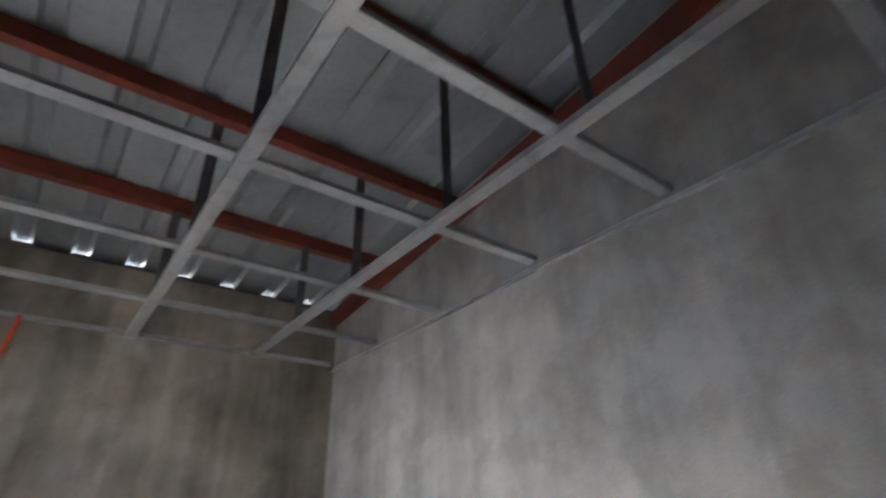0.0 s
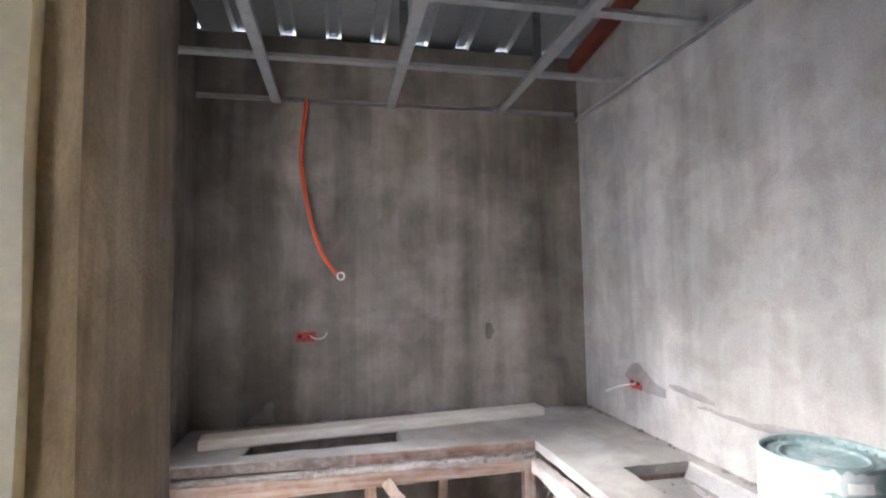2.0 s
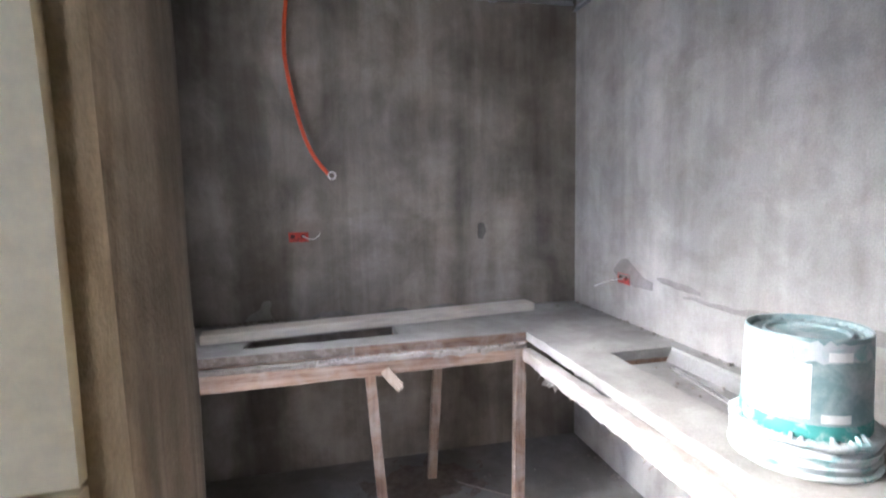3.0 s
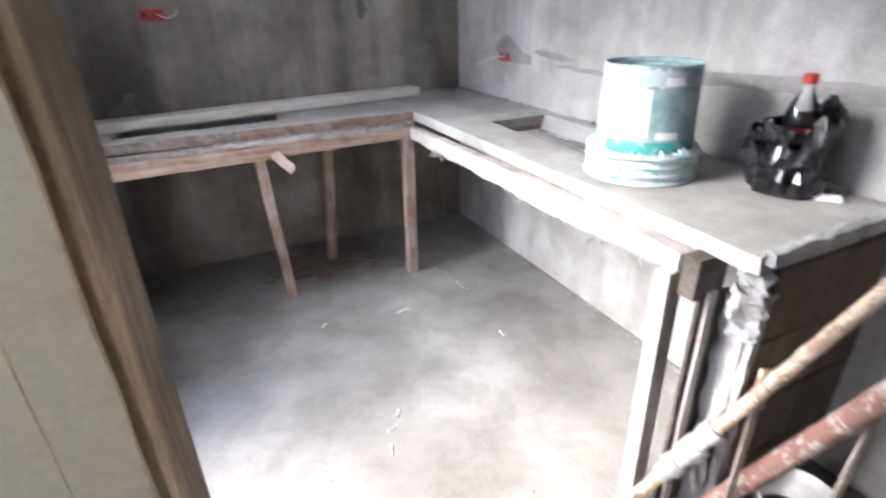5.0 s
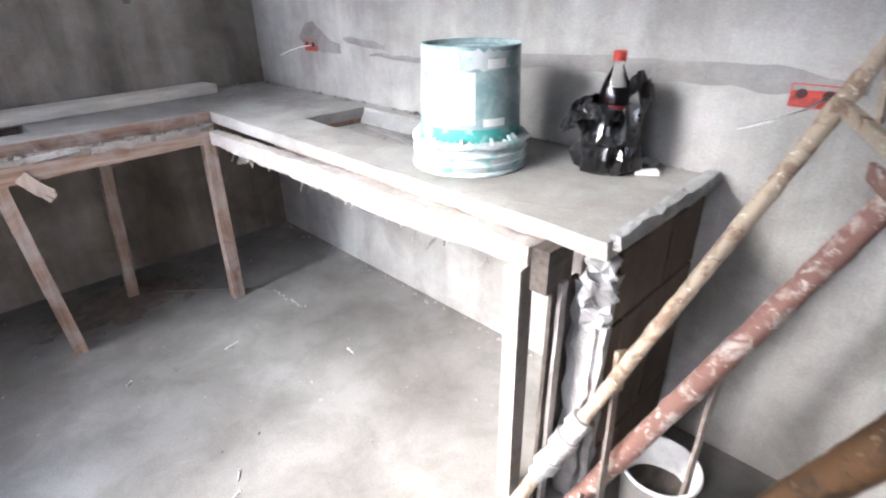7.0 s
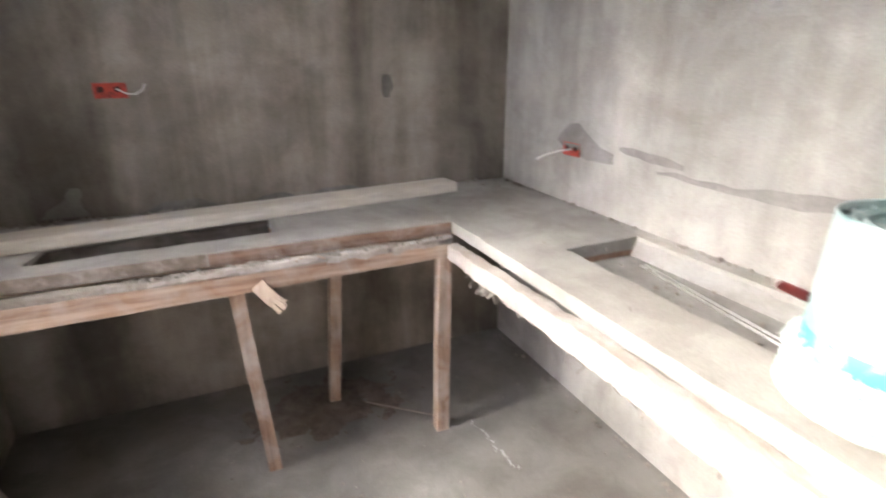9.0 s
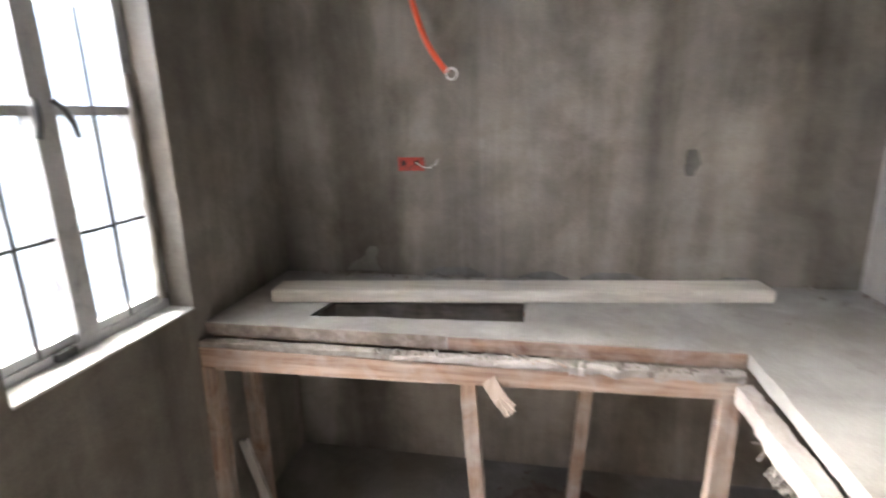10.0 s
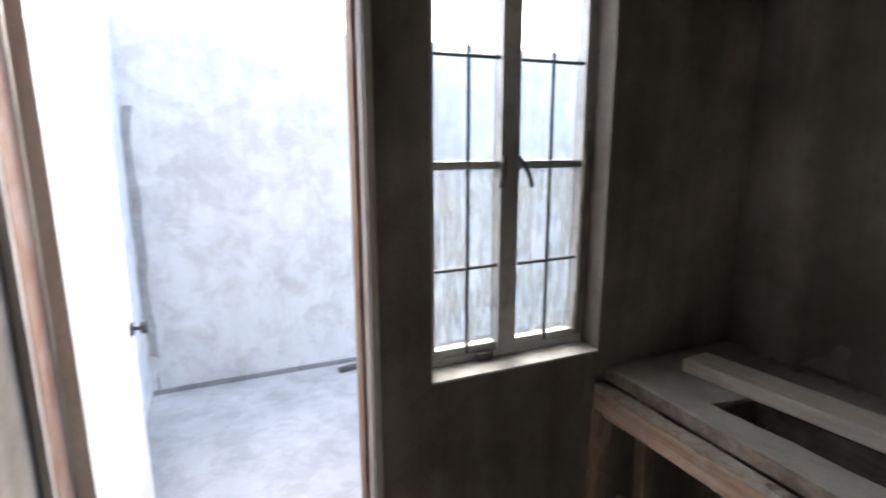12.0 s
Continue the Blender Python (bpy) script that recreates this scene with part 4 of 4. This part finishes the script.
bm = bmesh.new()
rod(bm, (-0.68, 0.018, 0.925), (-0.68, 0.026, 0.925), 0.026, 0.024, 18)
rod(bm, (-0.68, 0.024, 0.925), (-0.68, 0.052, 0.925), 0.008, 0.008, 10)
rod(bm, (-0.68, 0.050, 0.925), (-0.68, 0.072, 0.925), 0.020, 0.024, 16)
bmesh.ops.transform(bm, matrix=hinge, verts=bm.verts)
part("handle", bm, M_BAR, door, "dark metal knob")
bm = boxes((-4.529, -4.50, -2.195, 1.44, 0.0, 0.022))
roughen(bm, 0.09, 0.012, 7.0)
tagged(part("skirting", bm, M_NEWRENDER), "rough dark mortar fillet at the foot of the yard wall", "fillet", kind="structure")
bm = boxes((-4.529, -4.518, -2.198, -2.145, 0.0, 1.80))
roughen(bm, 0.04, 0.030, 3.5, 5)
roughen(bm, 0, 0.016, 14.0, 2)
tagged(part("corner_fillet", bm, M_MORTAR), "dark unfinished mortar in the yard wall corner", "fillet", kind="structure")
bm = bmesh.new()
beam(bm, (-4.36, -1.02, 0.014), (-4.40, -0.78, 0.014), 0.05, 0.024)
tagged(part("timber_offcut", bm, M_DARKWOOD_SHADE), "short dark timber offcut on the yard floor", "offcut")

# ---- partition end with its cream facing ----
part_face = thing("facing", "cream painted facing boards on the partition end, tinted for warm light", "facing", kind="structure", at=(-1.75, -2.46, 0))
for z0, z1 in ((0.0, 1.302), (1.306, 3.2)):
    bm = boxes((-1.742, -1.673, -2.472, -2.4505, z0, z1))
    roughen(bm, 0.05, 0.004, 7.0, z0)
    part("board", bm, M_CREAM, part_face)
for x0, x1 in ((-1.93, -1.7425), (-2.34, -1.9315)):
    part("panel", boxes((x0, x1, -2.468, -2.4505, 0.0, 3.2)), M_CREAM, part_face, bevel=0.003)
bm = boxes((SX - 0.006, SX + 0.007, -2.456, -2.405, 0.0, 3.2))
roughen(bm, 0.025, 0.0, 24.0, 9)
for v in bm.verts:
    if v.co.y > -2.43:
        v.co.y += 0.030 * noise.noise(Vector((0, 3, v.co.z * 2.1))) + 0.022 * noise.noise(Vector((0, 7, v.co.z * 7.5)))
roughen(bm, 0, 0.005, 24.0, 9)
part("plaster_edge", bm, M_TAN, part_face, "ragged tan plaster edge", smooth=True)

# ---- leaning scaffold pipes ----
scaffold = thing("scaffold_frame", "folded rusty scaffold frame caked with cement, leaning by the wall", "scaffold", at=(-0.6, -2.5, 0))


def pipe(name, a, b, r, mat, label, seed):
    bm = bmesh.new()
    a, b = Vector(a), Vector(b)
    n = 90
    tube(bm, [a.lerp(b, i / n) for i in range(n + 1)], r, 16)
    for v in bm.verts:
        v.co += noise.noise_vector(v.co * 28 + Vector((seed, 0, 0))) * 0.0030 + noise.noise_vector(v.co * 75) * 0.0022
    return part(name, bm, mat, scaffold, label, smooth=True)


pipe("pipe", (-0.645, -2.285, 0.02), (-0.035, -2.87, 1.66), 0.0175, M_PIPE_PALE, "pale cement-crusted pipe", 1)
pipe("pipe", (-0.525, -2.395, 0.02), (-0.035, -3.09, 1.65), 0.0255, M_PIPE_PINK, "dull red crusted pipe", 2)
pipe("pipe", (-0.825, -2.555, 0.02), (-0.69, -3.22, 1.60), 0.027, M_PIPE_OCHRE, "ochre brown rusty pipe", 3)
pipe("pipe", (-0.85, -2.594, 0.02), (-1.13, -3.16, 1.50), 0.027, M_PIPE_RUST, "rust red pipe", 4)
foot, head = Vector((-0.645, -2.285, 0.02)), Vector((-0.035, -2.87, 1.66))
for k, (t0, t1, r) in enumerate(((0.085, 0.105, 0.026), (0.105, 0.125, 0.034), (0.125, 0.145, 0.027), (0.145, 0.168, 0.035), (0.168, 0.186, 0.026), (0.186, 0.204, 0.032))):
    bm = bmesh.new()
    rod(bm, foot.lerp(head, t0), foot.lerp(head, t1), r, r * 0.94, 14)
    roughen(bm, 0.03, 0.004, 40.0)
    part("sleeve", bm, M_MORTAR, scaffold, "cement-caked coupling ring")


def flat_bar(name, a, b, w, h, mat, label=""):
    """A thin flat bar, bent a little, with caked lumps."""
    bm = bmesh.new()
    beam(bm, a, b, w, h, (0.3, 1, 0))
    roughen(bm, 0.03, 0.0025, 22.0, a[0] * 9)
    part(name, bm, mat, scaffold, label)


flat_bar("brace", (-0.462, -2.445, 0.485), (-0.566, -2.500, 0.006), 0.020, 0.009, M_STEEL, "flat steel brace bar")
flat_bar("brace", (-0.345, -2.625, 0.545), (-0.450, -2.640, 0.006), 0.020, 0.009, M_STEEL)
flat_bar("brace", (-0.452, -2.440, 0.54), (-0.470, -2.452, 0.44), 0.030, 0.012, M_PIPE_PALE)
flat_bar("brace", (-0.635, -2.300, 0.085), (-0.760, -2.335, 0.004), 0.012, 0.008, M_CAKE)
flat_bar("brace", (-0.545, -2.440, 0.14), (-0.640, -2.470, 0.004), 0.022, 0.008, M_STEEL)
flat_bar("brace", (-0.560, -2.500, 0.018), (-0.500, -2.585, 0.010), 0.018, 0.008, M_STEEL)
for k in range(9):
    c = Vector((-0.555, -2.4435, 0.125)).lerp(Vector((-0.640, -2.470, 0.010)), k / 8)
    bm = boxes((c.x - 0.004, c.x + 0.004, c.y - 0.020, c.y - 0.004, c.z, c.z + 0.006))
    part("tooth", bm, M_STEEL, scaffold)
flat_bar("cross_brace", (-0.251, -2.675, 1.100), (-0.68, -2.95, 1.02), 0.030, 0.012, M_PIPE_PALE, "cement-spattered flat cross brace")
flat_bar("cross_brace", (-0.200, -2.712, 1.215), (-0.215, -2.732, 1.07), 0.014, 0.010, M_PIPE_PALE)
flat_bar("cross_brace", (-0.290, -2.750, 1.005), (-0.695, -2.965, 0.965), 0.034, 0.010, M_PIPE_PINK, "rust-brown flat cross brace")

paint_pail = thing("paint_pail", "small white plastic paint pail, dirty and open, on the floor", "pail", at=(-0.37, -2.56, 0))
o = Vector((-0.37, -2.56, 0))
bm = bmesh.new()
lathe(bm, [(0.0, 0.002), (0.082, 0.002), (0.095, 0.185), (0.100, 0.185), (0.100, 0.196), (0.093, 0.196), (0.080, 0.02), (0.0, 0.018)], 36, o)
bmesh.ops.remove_doubles(bm, verts=bm.verts, dist=0.0005)
part("body", bm, M_WHITE, paint_pail, smooth=True)
bm = bmesh.new()
lathe(bm, [(0.0, 0.102), (0.04, 0.104), (0.086, 0.100), (0.086, 0.090), (0.0, 0.090)], 30, o)
roughen(bm, 0, 0.003, 40.0, 2)
part("residue", bm, M_DARKWOOD_SHADE, paint_pail, "dark dried residue inside")
for z0, z1, mat, lab in ((0.055, 0.115, M_BLUE, "blue printed panel"), (0.118, 0.132, M_REDBOX, "red printed stripe")):
    bm = bmesh.new()
    grid = [[bm.verts.new(o + Vector(((0.0832 + zz * 0.0711 + 0.0008) * math.cos(radians(a)), (0.0832 + zz * 0.0711 + 0.0008) * math.sin(radians(a)), zz))) for a in range(168, 223, 6)] for zz in (z0, z1)]
    for i in range(len(grid[0]) - 1):
        bm.faces.new((grid[0][i], grid[0][i + 1], grid[1][i + 1], grid[1][i]))
    part("label", bm, mat, paint_pail, lab, smooth=True)

# ---- floor litter ----
for k, (x, y, a, n) in enumerate(((-1.10, -1.63, 60, 0.018), (-1.145, -1.69, 20, 0.022), (-1.18, -1.78, 75, 0.022), (-0.83, -1.00, 10, 0.03), (-1.20, -0.95, 40, 0.015), (-0.51, -1.38, 85, 0.018))):
    bm = bmesh.new()
    rod(bm, (-n, 0, 0.003), (n, 0, 0.003), 0.0026, sides=6)
    rod(bm, (n, 0, 0.003), (n + 0.002, 0, 0.003), 0.005, sides=8)
    nail = tagged(part("nail", bm, M_BRIGHT), "bright short nail lying on the screed floor", "nail", "nails on the floor")
    nail.matrix_world = pose(x, y, 0.0005, 0, 0, a)
bm = bmesh.new()
lumps(bm, [((-0.50 + 0.03 * t + rnd.uniform(-0.012, 0.012), -0.66 - 0.30 * t, 0.001), rnd.uniform(0.003, 0.008)) for t in np.linspace(0, 1, 26)], 51)
tagged(part("mortar_trail", bm, M_MORTAR, smooth=True), "thin trail of pale mortar on the floor", "mortar", kind="stuff")
bm = bmesh.new()
beam(bm, (-2.160, -0.505, 0.360), (-2.050, -0.520, 0.008), 0.034, 0.016, (0, 1, 0))
tagged(part("stick", bm, M_JAMB), "pale wooden stick leaning under the counter", "stick")
bm = bmesh.new()
bmesh.ops.create_grid(bm, x_segments=80, y_segments=50, size=1.0, matrix=Matrix.Translation((-1.02, -0.30, 0)) @ Matrix.Diagonal((0.44, 0.26, 1, 1)))
for v in bm.verts:
    r = math.hypot((v.co.x + 1.02) / 0.35, (v.co.y + 0.30) / 0.21)
    r += 0.6 * noise.noise(v.co * 11) + 0.15 * noise.noise(v.co * 45)
    v.co.z = -0.006 + 0.026 * max(0.0, 1 - r) ** 0.7 + 0.004 * noise.noise(v.co * 60)
lumps(bm, [((-1.02 + rnd.gauss(0, 0.20), -0.32 + rnd.gauss(0, 0.11), 0.003), rnd.uniform(0.002, 0.007)) for _ in range(260)], 41)
tagged(part("soil_heap", bm, M_SOIL, smooth=True), "small heap of brown soil under the counter", "soil", kind="stuff")
bm = bmesh.new()
rod(bm, (-0.86, -0.36, 0.005), (-0.56, -0.62, 0.005), 0.003, sides=6)
tagged(part("tie_wire", bm, M_STEEL), "thin wire lying on the floor under the counter", "wire", "tie wires")
bm = bmesh.new()
lumps(bm, [((rnd.uniform(-1.6, -0.1), rnd.uniform(-2.6, -0.2), 0.001), rnd.uniform(0.002, 0.008)) for _ in range(150)], 42)
lumps(bm, [((-0.02 - abs(rnd.gauss(0, 0.02)), rnd.uniform(-2.3, -0.05), 0.002), rnd.uniform(0.004, 0.014)) for _ in range(60)], 43)
tagged(part("floor_grit", bm, M_DIRT, smooth=True), "scattered mortar grit on the floor", "grit", kind="stuff")
